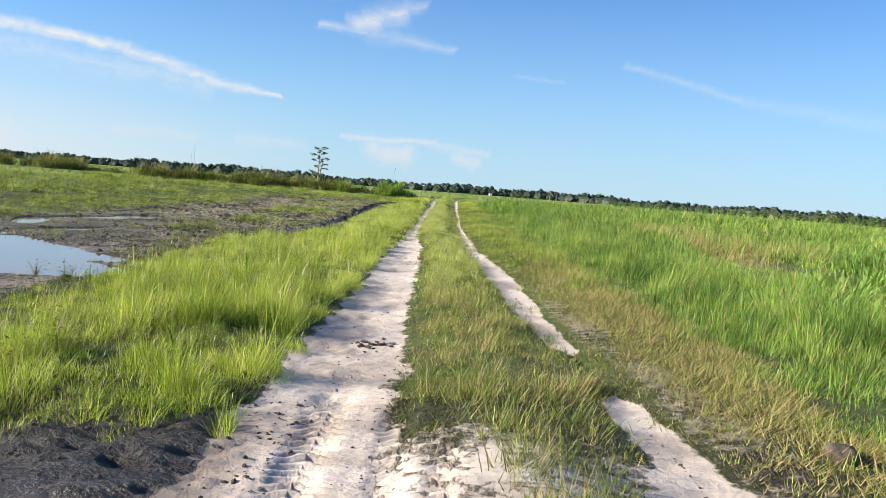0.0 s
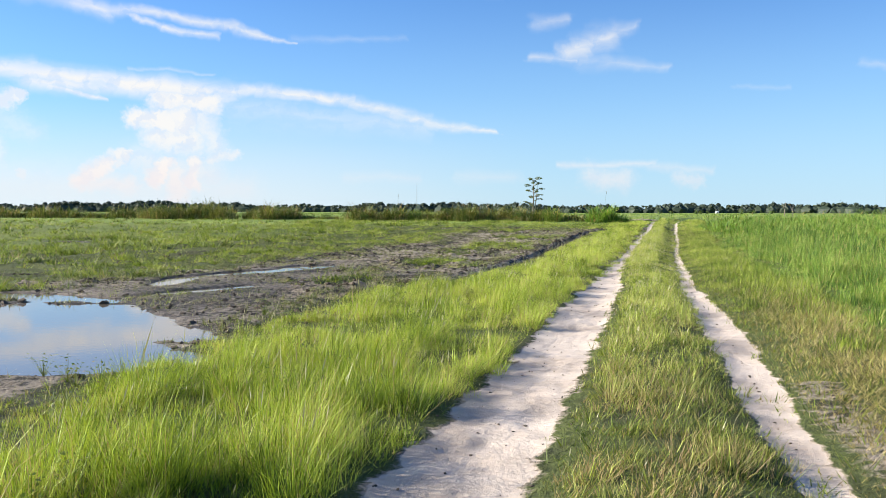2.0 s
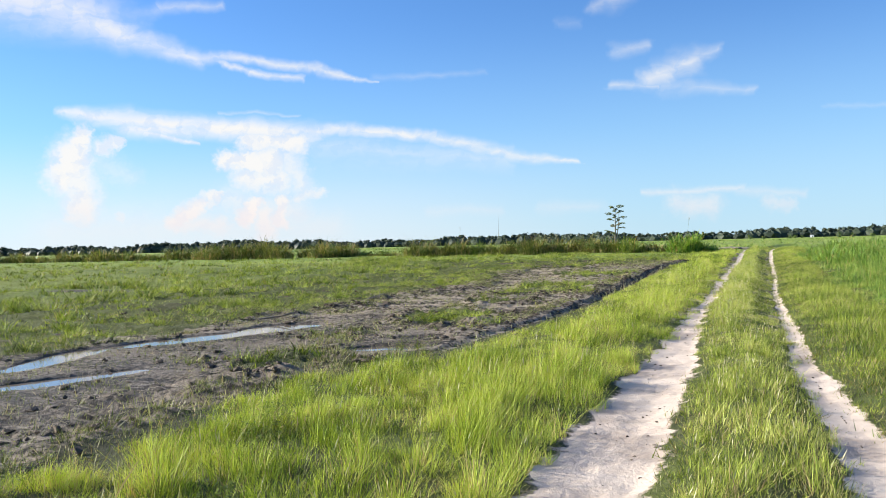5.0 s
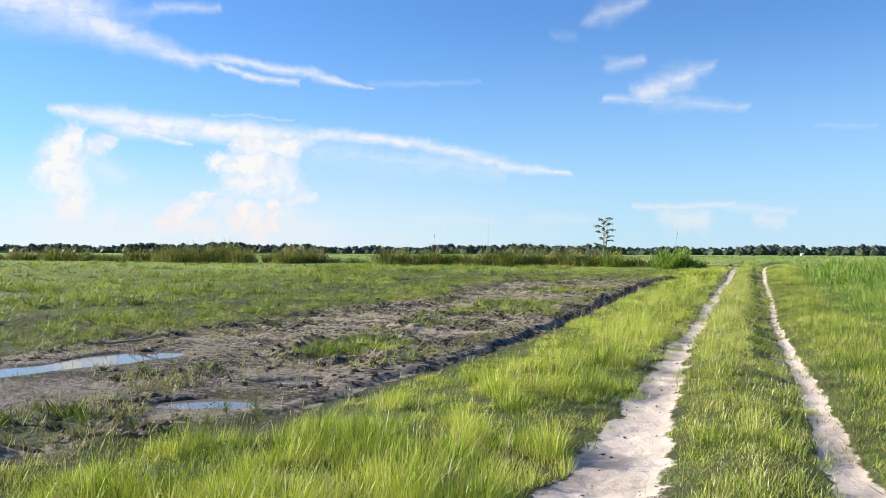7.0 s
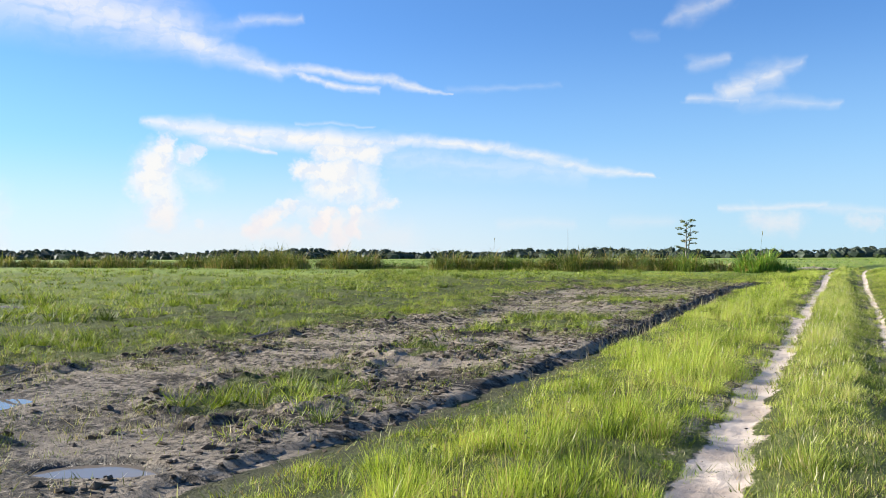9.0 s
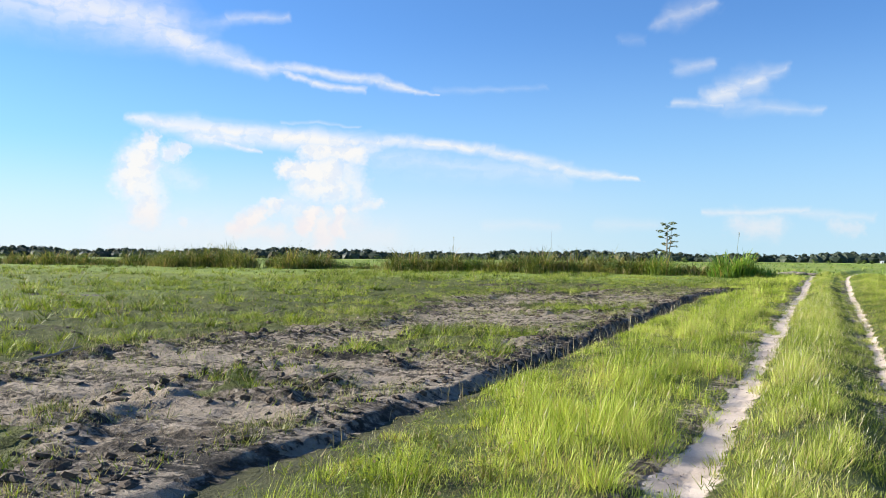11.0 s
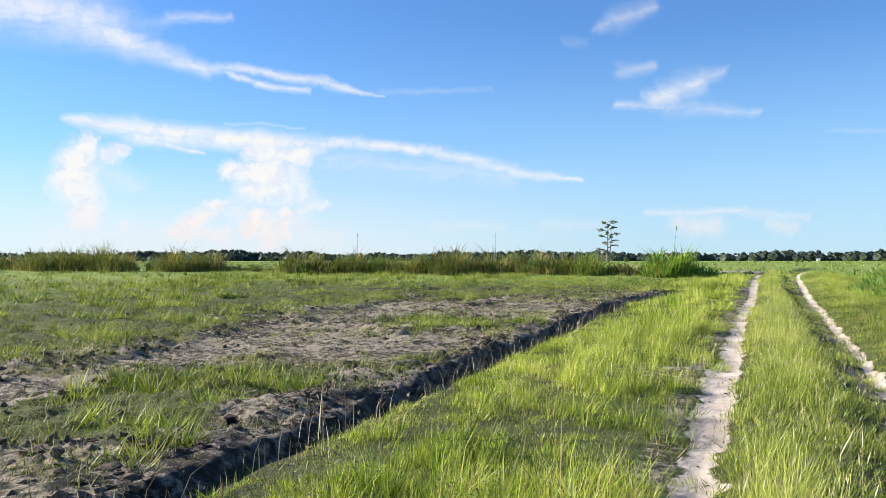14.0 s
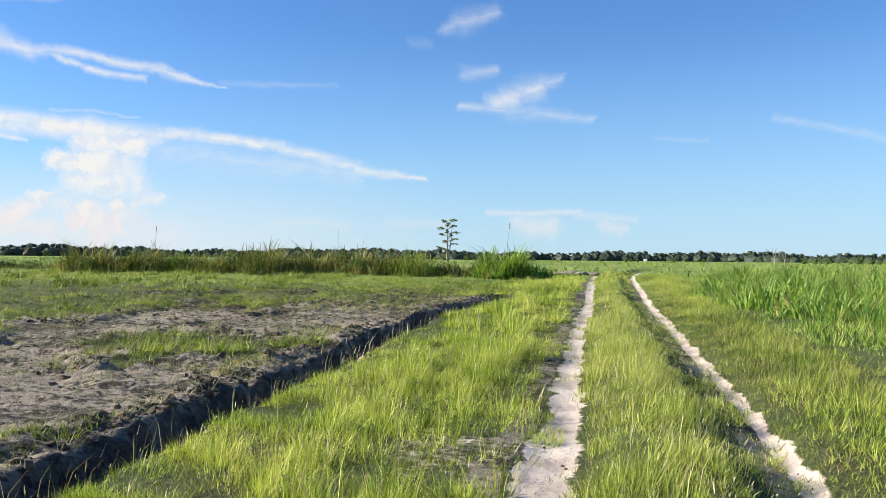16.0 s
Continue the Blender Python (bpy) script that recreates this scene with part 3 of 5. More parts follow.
def land(x, y):
    """Height of the ground."""
    z = base(y) + 0.03 * (fbm(x * 0.35, y * 0.35, 2) - 0.5) + 0.02 * (fbm(x * 2.5, y * 2.5, 12, 3) - 0.5)
    cl, wl = left_rut(y)
    cr, wr = right_rut(y)
    near_road = np.abs(x) < 12
    dl, dr = (x - cl) / (wl + 0.16), (x - cr) / (wr + 0.16)
    deep = sstep(y, 22, 36)
    shade_bank = (x - cr + wr + 0.10 + 0.12 * deep) / (wr + 0.14 + 0.14 * deep)
    z = z - near_road * (0.075 * np.exp(-0.9 * dl ** 2) * (1 - 0.4 * deep) + 0.07 * np.exp(-0.9 * dr ** 2) + 0.05 * deep * np.exp(-shade_bank ** 4))
    z = z + near_road * (0.05 + 0.04 * deep) * np.exp(-((x - (cl + cr) / 2 + 0.04 * deep) / 0.44) ** 4)
    z = z + near_road * np.maximum(np.exp(-dl ** 2), np.exp(-dr ** 2)) * (0.035 * (fbm(x * 5, y * 3.2, 41, 3) - 0.5) + 0.018 * (vnoise(x * 22, y * 22, 43) - 0.5))
    # tyre cleats in the soft sand at the start of the track
    soft = np.exp(-((y - 4.2) / 2.2) ** 4)
    for c, g in ((-0.63, 0.12), (-0.17, 0.09), (0.10, 0.08)):
        lane = np.exp(-((x - c - 0.02 * np.sin(y)) / g) ** 4)
        z = z + soft * lane * (0.026 * np.sign(np.sin(y * 58 + 5 * np.abs(x - c) / g)) * (0.3 + vnoise(x * 6, y * 6, 19)) - 0.026)
    pug = fbm(x * 3.2, y * 3.2, 44, 3)
    z = z + soft * sstep(-x, 0.8, 1.3) * (1 - sstep(-x, 3.2, 3.8)) * (0.12 * (pug - 0.5) + 0.05 * (fbm(x * 11, y * 11, 46, 2) - 0.5) - 0.03)
    # ditch: steep dark bank on the field side, gentle on the road side
    cd, dd = ditch(y)
    u = x - cd + 0.3 * (fbm(x * 2.6, y * 2.6, 16, 3) - 0.5)
    prof = np.where(u < 0, 1 - sstep(-u, 0.05, 0.20), 1 - sstep(u, 0.10, 0.42))
    wallband = np.exp(-((u + 0.15) / 0.4) ** 2) * sstep(dd, 0.04, 0.14)
    z = z - dd * prof * (1 + 0.35 * (fbm(x * 3, y * 3, 9, 3) - 0.5)) + wallband * 0.20 * (fbm(x * 6.5, y * 5.5, 18, 3) - 0.5)
    spoil = np.exp(-((u + 0.6) / 0.3) ** 2) * np.minimum(dd * 4, 1) * (0.22 * fbm(x * 2.2, y * 2.2, 14, 3) - 0.05)
    z = z + np.maximum(spoil, 0)
    # ploughed field
    fm = sstep(field_edge(y) - x, 0.0, 0.6) * (1 - sstep(y, 64, 70)) * sstep(y, -15, -8)
    mud = muddy(x, y)
    lump = np.abs(fbm(x * 1.7, y * 2.4, 51, 4) - 0.5) * 2 * (1 - 0.7 * sstep(fbm(x * 0.35, y * 0.5, 57, 3), 0.46, 0.58))
    fur = fbm(x * 0.6, y * 3.0, 55, 3) - 0.5 + 0.5 * (fbm(x * 4.0, y * 5.0, 59, 3) - 0.5) * sstep(fbm(x * 0.4, y * 0.6, 56, 2), 0.4, 0.6)
    pond = pool_mask(x, y)
    crust = sstep(fbm(x * 1.35, y * 1.9, 161, 4), 0.49, 0.54) * (0.3 + 1.4 * fbm(x * 6.5, y * 7.5, 163, 2)) + 1.0 * sstep(fbm(x * 4.4, y * 5.2, 165, 3), 0.55, 0.61)
    z = z + fm * (1 - 0.85 * pool_shore(x, y)) * (1 - 0.4 * sstep(-x, 6.0, 7.0) * (1 - sstep(y, 22, 28))) * ((0.05 - 0.022 * mud) * crust - 0.025 + (0.04 + 0.03 * mud) * (lump - 0.22) + (0.10 - 0.045 * mud) * fur + 0.02 - 0.03 * mud)
    z = z - pond
    # cross bank that the reeds stand on, cut by the track
    z = z + 0.12 * np.exp(-((y - 76) / 3.0) ** 2) * sstep(-x, 4, 7)
    # wet hollow in the tall grass
    z = z - 0.45 * np.exp(-(((x - 10.3) / 1.8) ** 2 + ((y - 27.0) / 6.5) ** 2) ** 2)
    return z


def spaced(stops):
    """Coordinates from stops of (place, spacing)."""
    out, (p, s) = [stops[0][0]], stops[0]
    for q, s2 in stops[1:]:
        while out[-1] < q:
            k = (out[-1] - p) / (q - p)
            out.append(out[-1] + s + (s2 - s) * k)
        p, s = q, s2
    return np.array(out)


def mesh_from(name, verts, loops, sizes, mat, smooth_shade=False):
    me = bpy.data.meshes.new(name)
    me.vertices.add(len(verts))
    me.vertices.foreach_set("co", np.asarray(verts, np.float32).ravel())
    me.loops.add(len(loops))
    me.loops.foreach_set("vertex_index", np.asarray(loops, np.int32))
    starts = np.concatenate(([0], np.cumsum(sizes)[:-1])).astype(np.int32)
    me.polygons.add(len(sizes))
    me.polygons.foreach_set("loop_start", starts)
    me.polygons.foreach_set("loop_total", np.asarray(sizes, np.int32))
    me.update(calc_edges=True)
    me.polygons.foreach_set("use_smooth", np.full(len(sizes), smooth_shade))
    me.materials.append(mat)
    me.validate()
    return me


def build_ground():
    xs = spaced([(-3800, 500), (-400, 60), (-60, 3.0), (-30, 0.6), (-12, 0.12), (-4.5, 0.065), (-2.6, 0.12), (-1.6, 0.05), (-1.3, 0.035), (0.3, 0.045), (1.8, 0.08), (4, 0.3), (14, 0.8), (60, 6), (400, 60), (3800, 500)])
    ys = spaced([(-1500, 300), (-200, 40), (-10, 2.0), (2.5, 0.12), (3.2, 0.024), (5.2, 0.028), (6.5, 0.05), (12, 0.09), (50, 0.135), (68, 0.28), (90, 0.8), (200, 10), (600, 60), (4300, 500)])
    X, Y = np.meshgrid(xs, ys)
    Z = land(X, Y)
    nx, ny = len(xs), len(ys)
    idx = np.arange(nx * ny).reshape(ny, nx)
    quads = np.stack([idx[:-1, :-1], idx[:-1, 1:], idx[1:, 1:], idx[1:, :-1]], -1).reshape(-1, 4)
    me = mesh_from("ground", np.stack([X, Y, Z], -1).reshape(-1, 3), quads.ravel(), np.full(len(quads), 4), SOIL, True)
    cl, wl = left_rut(Y)
    cr, wr = right_rut(Y)
    fray = 0.26 * (fbm(X * 3.5, Y * 3.0, 181, 3) - 0.5) * (Y < 120)
    sand = np.maximum(1 - sstep(np.abs(X - cl) + fray, wl * 0.5, wl + 0.14), 1 - sstep(np.abs(X - cr) + 0.5 * fray, wr * 0.5, wr + 0.10))
    start = (1 - sstep(Y, 4.3, 5.8)) * sstep(X, -1.4, -0.8) * (1 - sstep(X, 1.3, 2.1))
    sand = np.maximum(sand, start * 0.62)
    side = np.exp(-(((X + 1.9) / 0.55) ** 2 + ((Y - 42.3) / 1.3) ** 2) ** 2)
    cd, dd = ditch(Y)
    lip = np.exp(-((X - cd - 0.30) / 0.13) ** 2) * sstep(dd, 0.10, 0.18)
    sand = np.maximum(np.maximum(sand, 0.48 * side), (0.25 + 0.45 * fbm(X * 3, Y * 1.3, 171, 3)) * lip) * (Y < 120)
    near_mud = (1 - sstep(Y - 5.45 - 0.83 * (X + 0.73), -0.1, 0.5)) * sstep(-X, 0.75, 1.15) * (Y > -5) * (1 - sstep(Y, 6, 7))
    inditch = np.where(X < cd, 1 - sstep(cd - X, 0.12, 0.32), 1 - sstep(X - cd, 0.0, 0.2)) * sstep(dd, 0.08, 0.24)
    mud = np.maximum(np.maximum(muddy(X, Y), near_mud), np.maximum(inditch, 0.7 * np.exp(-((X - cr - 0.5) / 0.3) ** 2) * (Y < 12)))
    # mud bands beside both ruts, partly standing in for the shade there
    mud = np.maximum(mud, 0.75 * np.exp(-((X - cl + wl + 0.18) / 0.16) ** 2) * (Y < 75) * sstep(Y, 22, 30))
    mud = np.maximum(mud, 0.9 * np.exp(-((X - cr + wr + 0.12) / 0.14) ** 2) * sstep(Y, 20, 30) * (Y < 75))
    mud = np.maximum(mud, 0.85 * sstep(cd + 0.1 - X, 0, 0.2) * sstep(X, -5.4, -5.0) * sstep(Y, 21, 23) * (1 - sstep(Y, 60, 64)))
    mud = np.maximum(mud, sstep(pool_mask(X, Y), 0.01, 0.05))
    mud = np.maximum(mud, 0.75 * sstep(field_edge(Y) - X, 0, 0.5) * (1 - sstep(Y, 55, 66)) * (1 - sstep(-X, 11, 16)) * (Y > -5))
    sw = swath(X, Y) * sstep(field_edge(Y) - X, 0.3, 0.9)
    mud = np.where(sw > 0, mud * (1 - 0.8 * sw * (1 - sstep(pool_mask(X, Y), 0.0, 0.03))), mud)
    damp_shade = np.maximum(sstep(pool_mask(X, Y), 0.0, 0.05), 1.0 * near_mud)
    # ditch wall and bed: wet soil, painted darker to deepen their shade
    damp_shade = np.maximum(damp_shade, 1.0 * inditch)
    damp_shade = np.maximum(damp_shade, 0.55 * np.exp(-((X + 7.5) / 3.0) ** 2) * (1 - sstep(Y, 20, 32)))
    meadow = np.maximum(np.maximum(sstep(Y, 62, 70), sstep(X, 12, 22)), np.maximum(0.55 * sstep(-X, 14, 26), 1 - sstep(Y, -14, -6)))
    meadow = np.maximum(meadow, 0.2 * sw)
    verge_floor = sstep(X, np.where(dd > 0.03, cd + 0.3, field_edge(Y)), np.where(dd > 0.03, cd + 0.7, field_edge(Y) + 0.6)) * sstep(Y, 5.4, 6.6)
    meadow = np.maximum(meadow, 0.3 * verge_floor * (0.35 + 0.65 * sstep(fbm(X * 2.0, Y * 1.6, 93, 3), 0.35, 0.55)))
    damp_shade = np.maximum(damp_shade, 0.5 * sstep(fbm(X * 1.5, Y * 1.5, 47, 3), 0.55, 0.68) * sand)
    for n, v in (("sand", sand), ("mud", mud), ("damp_shade", damp_shade), ("meadow", meadow)):
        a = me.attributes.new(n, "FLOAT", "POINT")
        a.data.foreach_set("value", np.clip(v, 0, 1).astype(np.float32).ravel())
    return tagged(new("ground", me), "grassy plain with a sandy two-rut farm track and muddy ploughed field", "ground", kind="structure")


ground = build_ground()


def build_pool(px, py, a, b, h, level, label):
    bm = bmesh.new()
    vs = []
    for k in range(40):
        g = 2 * math.pi * k / 40
        r = 1.35 + 0.1 * math.sin(3 * g + px)
        u, v = a * r * math.cos(g), b * r * math.sin(g)
        c, s = math.cos(radians(h)), math.sin(radians(h))
        vs.append(bm.verts.new((px + u * c - v * s, py + u * s + v * c, level)))
    bm.faces.new(vs)
    me = bpy.data.meshes.new("puddle")
    bm.to_mesh(me)
    bm.free()
    me.materials.append(WATER)
    return tagged(new("puddle", me), label, "puddle", "puddles in the field", "structure")


for px, py, a, b, h, dp in POOLS:
    lvl = float(base(py)) - 0.028 - 0.002 * POOLS.index((px, py, a, b, h, dp))
    build_pool(px, py, a, b, h, lvl, "shallow muddy rain puddle mirroring the sky in the ploughed field")
build_pool(10.3, 27.0, 5.6, 1.6, 90, -0.24, "still dark water in a grassy roadside hollow")

# ---- grass ----


def blades(name, x, y, h, w, lean, mat, label, segs=2, splay=None, wind=(0.10, -0.02), foot=None):
    """One mesh of grass blades: x, y roots; h heights; w widths; lean: sideways reach of the tip as a share of the height."""
    n = len(x)
    z = land(x, y) - 0.02 if foot is None else foot
    g = rng.random(n) * 2 * np.pi
    d = rng.random(n) * 2 * np.pi if splay is None else splay
    sx, sy = np.cos(g) * w / 2, np.sin(g) * w / 2
    lx, ly = np.cos(d) * lean * h + wind[0] * h, np.sin(d) * lean * h + wind[1] * h
    tz = h * np.sqrt(np.clip(1 - (lean * 0.8) ** 2, 0.15, 1))
    if segs == 2:
        v = np.empty((n, 5, 3), np.float32)
        v[:, 0] = np.stack([x - sx, y - sy, z], 1)
        v[:, 1] = np.stack([x + sx, y + sy, z], 1)
        mx, my, mz = x + lx * 0.32, y + ly * 0.32, z + tz * 0.6
        v[:, 2] = np.stack([mx + sx * 0.8, my + sy * 0.8, mz], 1)
        v[:, 3] = np.stack([mx - sx * 0.8, my - sy * 0.8, mz], 1)
        v[:, 4] = np.stack([x + lx, y + ly, z + tz], 1)
        k = np.arange(n)[:, None] * 5
        loops = (k + np.array([[0, 1, 2, 3, 3, 2, 4]])).ravel()
        sizes = np.tile([4, 3], n)
    else:
        v = np.empty((n, 3, 3), np.float32)
        v[:, 0] = np.stack([x - sx, y - sy, z], 1)
        v[:, 1] = np.stack([x + sx, y + sy, z], 1)
        v[:, 2] = np.stack([x + lx, y + ly, z + tz], 1)
        loops = np.arange(3 * n)
        sizes = np.full(n, 3)
    me = mesh_from(name, v.reshape(-1, 3), loops, sizes, mat)
    return tagged(new(name, me), label, "grass", kind="stuff")


def scatter(n, x0, x1, y0, y1):
    x = rng.random(n) * (x1 - x0) + x0
    y = rng.random(n) * (y1 - y0) + y0
    return x, y


def tufted(n, x0, x1, y0, y1, per=9, spread=0.06):
    """Roots in tufts."""
    cx, cy = scatter(max(n // per, 1), x0, x1, y0, y1)
    k = rng.integers(0, len(cx), n)
    ox, oy = rng.normal(0, spread, n), rng.normal(0, spread, n)
    size = 0.55 + 0.8 * rng.random(len(cx)) ** 1.3
    dome = 0.55 + 0.7 * np.exp(-(ox ** 2 + oy ** 2) / (2 * (1.1 * spread) ** 2))
    return cx[k] + ox, cy[k] + oy, np.arctan2(oy, ox) + rng.normal(0, 0.6, n), size[k] * dome


def off_ruts(x, y):
    """Distance outside the bare sand of both ruts."""
    cl, wl = left_rut(y)
    cr, wr = right_rut(y)
    return np.minimum(np.abs(x - cl) - wl, np.abs(x - cr) - wr)


def keep(m, *arrays):
    return [a[m] for a in arrays]


def seed_stems(x, y, h, name, label):
    """Thin stems with a slim seed head on top."""
    n = len(x)
    x, y = x + rng.normal(0, 0.02, n), y + rng.normal(0, 0.02, n)
    z = land(x, y)
    g = rng.random(n) * np.pi
    a, b = np.cos(g), np.sin(g)
    tx, ty = x + h * rng.normal(0.12, 0.12, n), y + h * rng.normal(0, 0.12, n)
    v = np.empty((n, 7, 3), np.float32)
    for i, (u, w) in enumerate(((0, -0.0015), (0, 0.0015), (0.72, 0.0)), 0):
        v[:, i] = np.stack([x + (tx - x) * u * u + a * w, y + (ty - y) * u * u + b * w, z + h * u], 1)
    for i, (u, w) in enumerate(((0.70, 0.0), (0.82, -0.0045), (0.82, 0.0045), (1.0, 0.0)), 3):
        v[:, i] = np.stack([x + (tx - x) * u * u + a * w, y + (ty - y) * u * u + b * w, z + h * u], 1)
    k = np.arange(n)[:, None] * 7
    loops = (k + np.array([[0, 1, 2, 3, 4, 6, 5]])).ravel()
    tagged(new(name, mesh_from(name, v.reshape(-1, 3), loops, np.tile([3, 4], n), SEED)), label, "grass", kind="stuff")


def weeds():
    """Leafy broad-leaved weeds on the verge."""
    vs, fs = [], []
    random.seed(17)
    for _ in range(420):
        y = random.uniform(5.5, 48)
        x = random.uniform(-5.0 if y < 22 else -4.3, -1.7)
        cd, dd = ditch(np.array([y]))
        if (y > 22 and x < cd[0] + 0.8) or fbm(np.array([x]), np.array([y * 0.7]), 77, 3)[0] < 0.5:
            continue
        z = float(land(np.array([x]), np.array([y]))[0])
        for _ in range(45):
            a, q, zz = random.random() * 6.283, random.random() * 0.17, random.uniform(0.06, 0.24)
            px, py, s = x + q * math.cos(a), y + q * math.sin(a), random.uniform(0.010, 0.022)
            u = Vector((math.cos(a), math.sin(a), random.uniform(-0.5, 0.4))) * s
            w = Vector((-math.sin(a), math.cos(a), random.uniform(-0.3, 0.3))) * s * 0.6
            p, i = Vector((px, py, z + zz * (1 - q))), len(vs)
            vs += [tuple(p - u), tuple(p + w), tuple(p + u), tuple(p - w)]
            fs.append((i, i + 1, i + 2, i + 3))
            vs += [(x - 0.002, y, z), (x + 0.002, y, z)]
            fs.append((i + 4, i + 5, i))
    me = bpy.data.meshes.new("verge_weeds")
    me.from_pydata(vs, [], fs)
    me.materials.append(MAT)
    tagged(new("verge_weeds", me), "small-leaved green weeds growing through the verge grass", "weeds", kind="stuff")


def verge_grass():
    for k, (y0, y1, dens, segs, ws) in enumerate(((3.2, 22, 2700, 2, 0.72), (22, 50, 2000, 2, 0.80), (50, 75, 520, 1, 2.0))):
        n = int((y1 - y0) * 4.3 * dens)
        x, y, sd, sz = tufted(n, -5.2, -0.8, y0, y1, 80, 0.095)
        cl, wl = left_rut(y)
        cd, dd = ditch(y)
        inner = cl - wl - x                    # metres in from the rut's edge
        outer = np.where(dd > 0.03, x - (cd + 0.30), x - field_edge(y) + 0.5 * (fbm(x, y, 3) - 0.4))
        clump = fbm(x * 2.3, y * 1.8, 71, 4)
        ragged = fbm(x * 4.0, y * 1.9, 73, 2)
        gap = sstep(fbm(x * 1.4, y * 1.1, 79, 3), 0.52, 0.62)
        thin = sstep(y, 26, 34) * (1 - sstep(inner, 0.0, 0.7)) * 0.45
        bare = np.exp(-(((x + 1.9) / 0.55) ** 2 + ((y - 42.3) / 1.3) ** 2) ** 2)
        m = (inner > -0.03 + (0.5 + 0.35 * sstep(y, 22, 28)) * (ragged - 0.5)) & (rng.random(n) > 0.1 * gap) & (outer > 0) & (rng.random(n) > thin) & (rng.random(n) > bare * 0.8)
        m &= y > 5.45 + 0.83 * (x + 0.73) + 1.0 * (ragged - 0.5)
        x, y, inner, outer, clump, sd, sz, gap = keep(m, x, y, inner, outer, clump, sd, sz, gap)
        early = 1 - sstep(y, 18, 30)
        hh = (0.12 + 0.40 * sstep(clump, 0.36, 0.66)) * (0.4 + 0.6 * early + (0.6 - 0.6 * early) * sstep(inner, 0.0, 0.7)) * (0.45 + 0.55 * sstep(outer, 0.0, 0.8)) * (1 + 0.3 * early)
        hh = hh * (0.70 - 0.10 * sstep(y, 8, 12) + 0.34 * sstep(y, 24, 32)) * (0.62 + 0.38 * sstep(outer, 0.2, 1.6)) * (1 - 0.15 * sstep(y, 28, 40)) * (1 - 0.62 * sstep(y, 26, 34) * (1 - sstep(inner, 0.15, 1.0)) * (1 - sstep(clump, 0.5, 0.6))) * (0.6 + 0.55 * rng.random(len(x))) * sz * (1 - 0.35 * gap)
        lean = 0.15 + 0.75 * rng.random(len(x)) ** 1.2
        half = slice(0, len(x) * 18 // 100), slice(len(x) * 18 // 100, len(x))
        for k2, sg in zip(half, (segs, 1)):
            blades("verge_grass", x[k2], y[k2], hh[k2], (0.0045 + 0.005 * rng.random(len(x[k2]))) * ws, lean[k2], VERGE, "lush yellow-green grass on the verge beside the sandy rut", sg, sd[k2])
        if segs == 2:
            seed_stems(x[::150], y[::150], hh[::150] * 1.25 + 0.08, "verge_seed_heads", "pale seed heads standing above the verge grass")


def middle_grass():
    for y0, y1, dens, segs, ws in ((3.4, 55, 2100, 2, 0.9), (55, 90, 480, 1, 1.8)):
        n = int((y1 - y0) * 2.2 * dens)
        x, y, sd, sz = tufted(n, -0.9, 1.6, y0, y1, 50, 0.085)
        x = x + bend(y)
        cl, wl = left_rut(y)
        cr, wr = right_rut(y)
        a, b = x - cl - wl, cr - wr - x
        clump = fbm(x * 2.2, y * 1.8, 81, 3)
        ragged = fbm(x * 4.5, y * 3.0, 83, 2)
        m = (a > 0.0 + 0.45 * (ragged - 0.5)) & (b > -0.03 + 0.34 * (ragged - 0.5) + 0.05 * sstep(y, 21, 27))
        m &= rng.random(n) < np.maximum(sstep(y + 2.2 * (ragged - 0.5), 4.5, 6.0), 0.8 * sstep(x + 0.9 * (ragged - 0.5), 0.3, 0.75))
        x, y, a, b, clump, sd, sz = keep(m, x, y, a, b, clump, sd, sz)
        e = np.minimum(a, b + 0.3 * sstep(y, 21, 27))
        hh = (0.06 + 0.15 * sstep(clump, 0.3, 0.7)) * (0.5 + 0.5 * sstep(e, 0.0, 0.3)) * (1 + 0.5 * sstep(y, 22, 38)) * (1 - 0.6 * sstep(y, 21, 27) * sstep(x + 0.25 * (ragged[m] - 0.5), -0.2, 0.22)) * (0.6 + 0.6 * rng.random(len(x))) * sz
        if segs == 2:
            old = rng.random(len(x)) > sstep(y + 6 * (fbm(x, y * 0.5, 89, 2) - 0.5), 4, 20)
            blades("worn_grass", x[old], y[old], hh[old], 0.004 + 0.0045 * rng.random(old.sum()), 0.25 + 0.65 * rng.random(old.sum()), WORN, "olive and brown worn grass on the hump between the ruts", 1, sd[old])
            x, y, hh, sd = x[~old], y[~old], hh[~old], sd[~old]
        cut = len(x) // 4
        for k2, sg in ((slice(0, cut), segs), (slice(cut, len(x)), 1)):
            blades("track_grass", x[k2], y[k2], hh[k2], (0.0035 + 0.004 * rng.random(len(x[k2]))) * ws, 0.15 + 0.75 * rng.random(len(x[k2])), MIDDLE, "short worn grass on the hump between the two ruts", sg, sd[k2])
        if segs == 2:
            seed_stems(x[::60], y[::60], hh[::60] * 1.2 + 0.05, "track_seed_heads", "pale seed heads in the grass between the ruts")


def right_edge(y):
    """Where the tall grass begins beside the right rut."""
    return table(y, [(0, 2.3), (6, 2.5), (10, 2.75), (17, 2.6), (30, 2.2), (42, 1.9), (50, 2.1), (62, 2.4), (75, 3.2), (95, 5)]) + 0.5 * (fbm(y * 0.6, y * 0, 91) - 0.5)


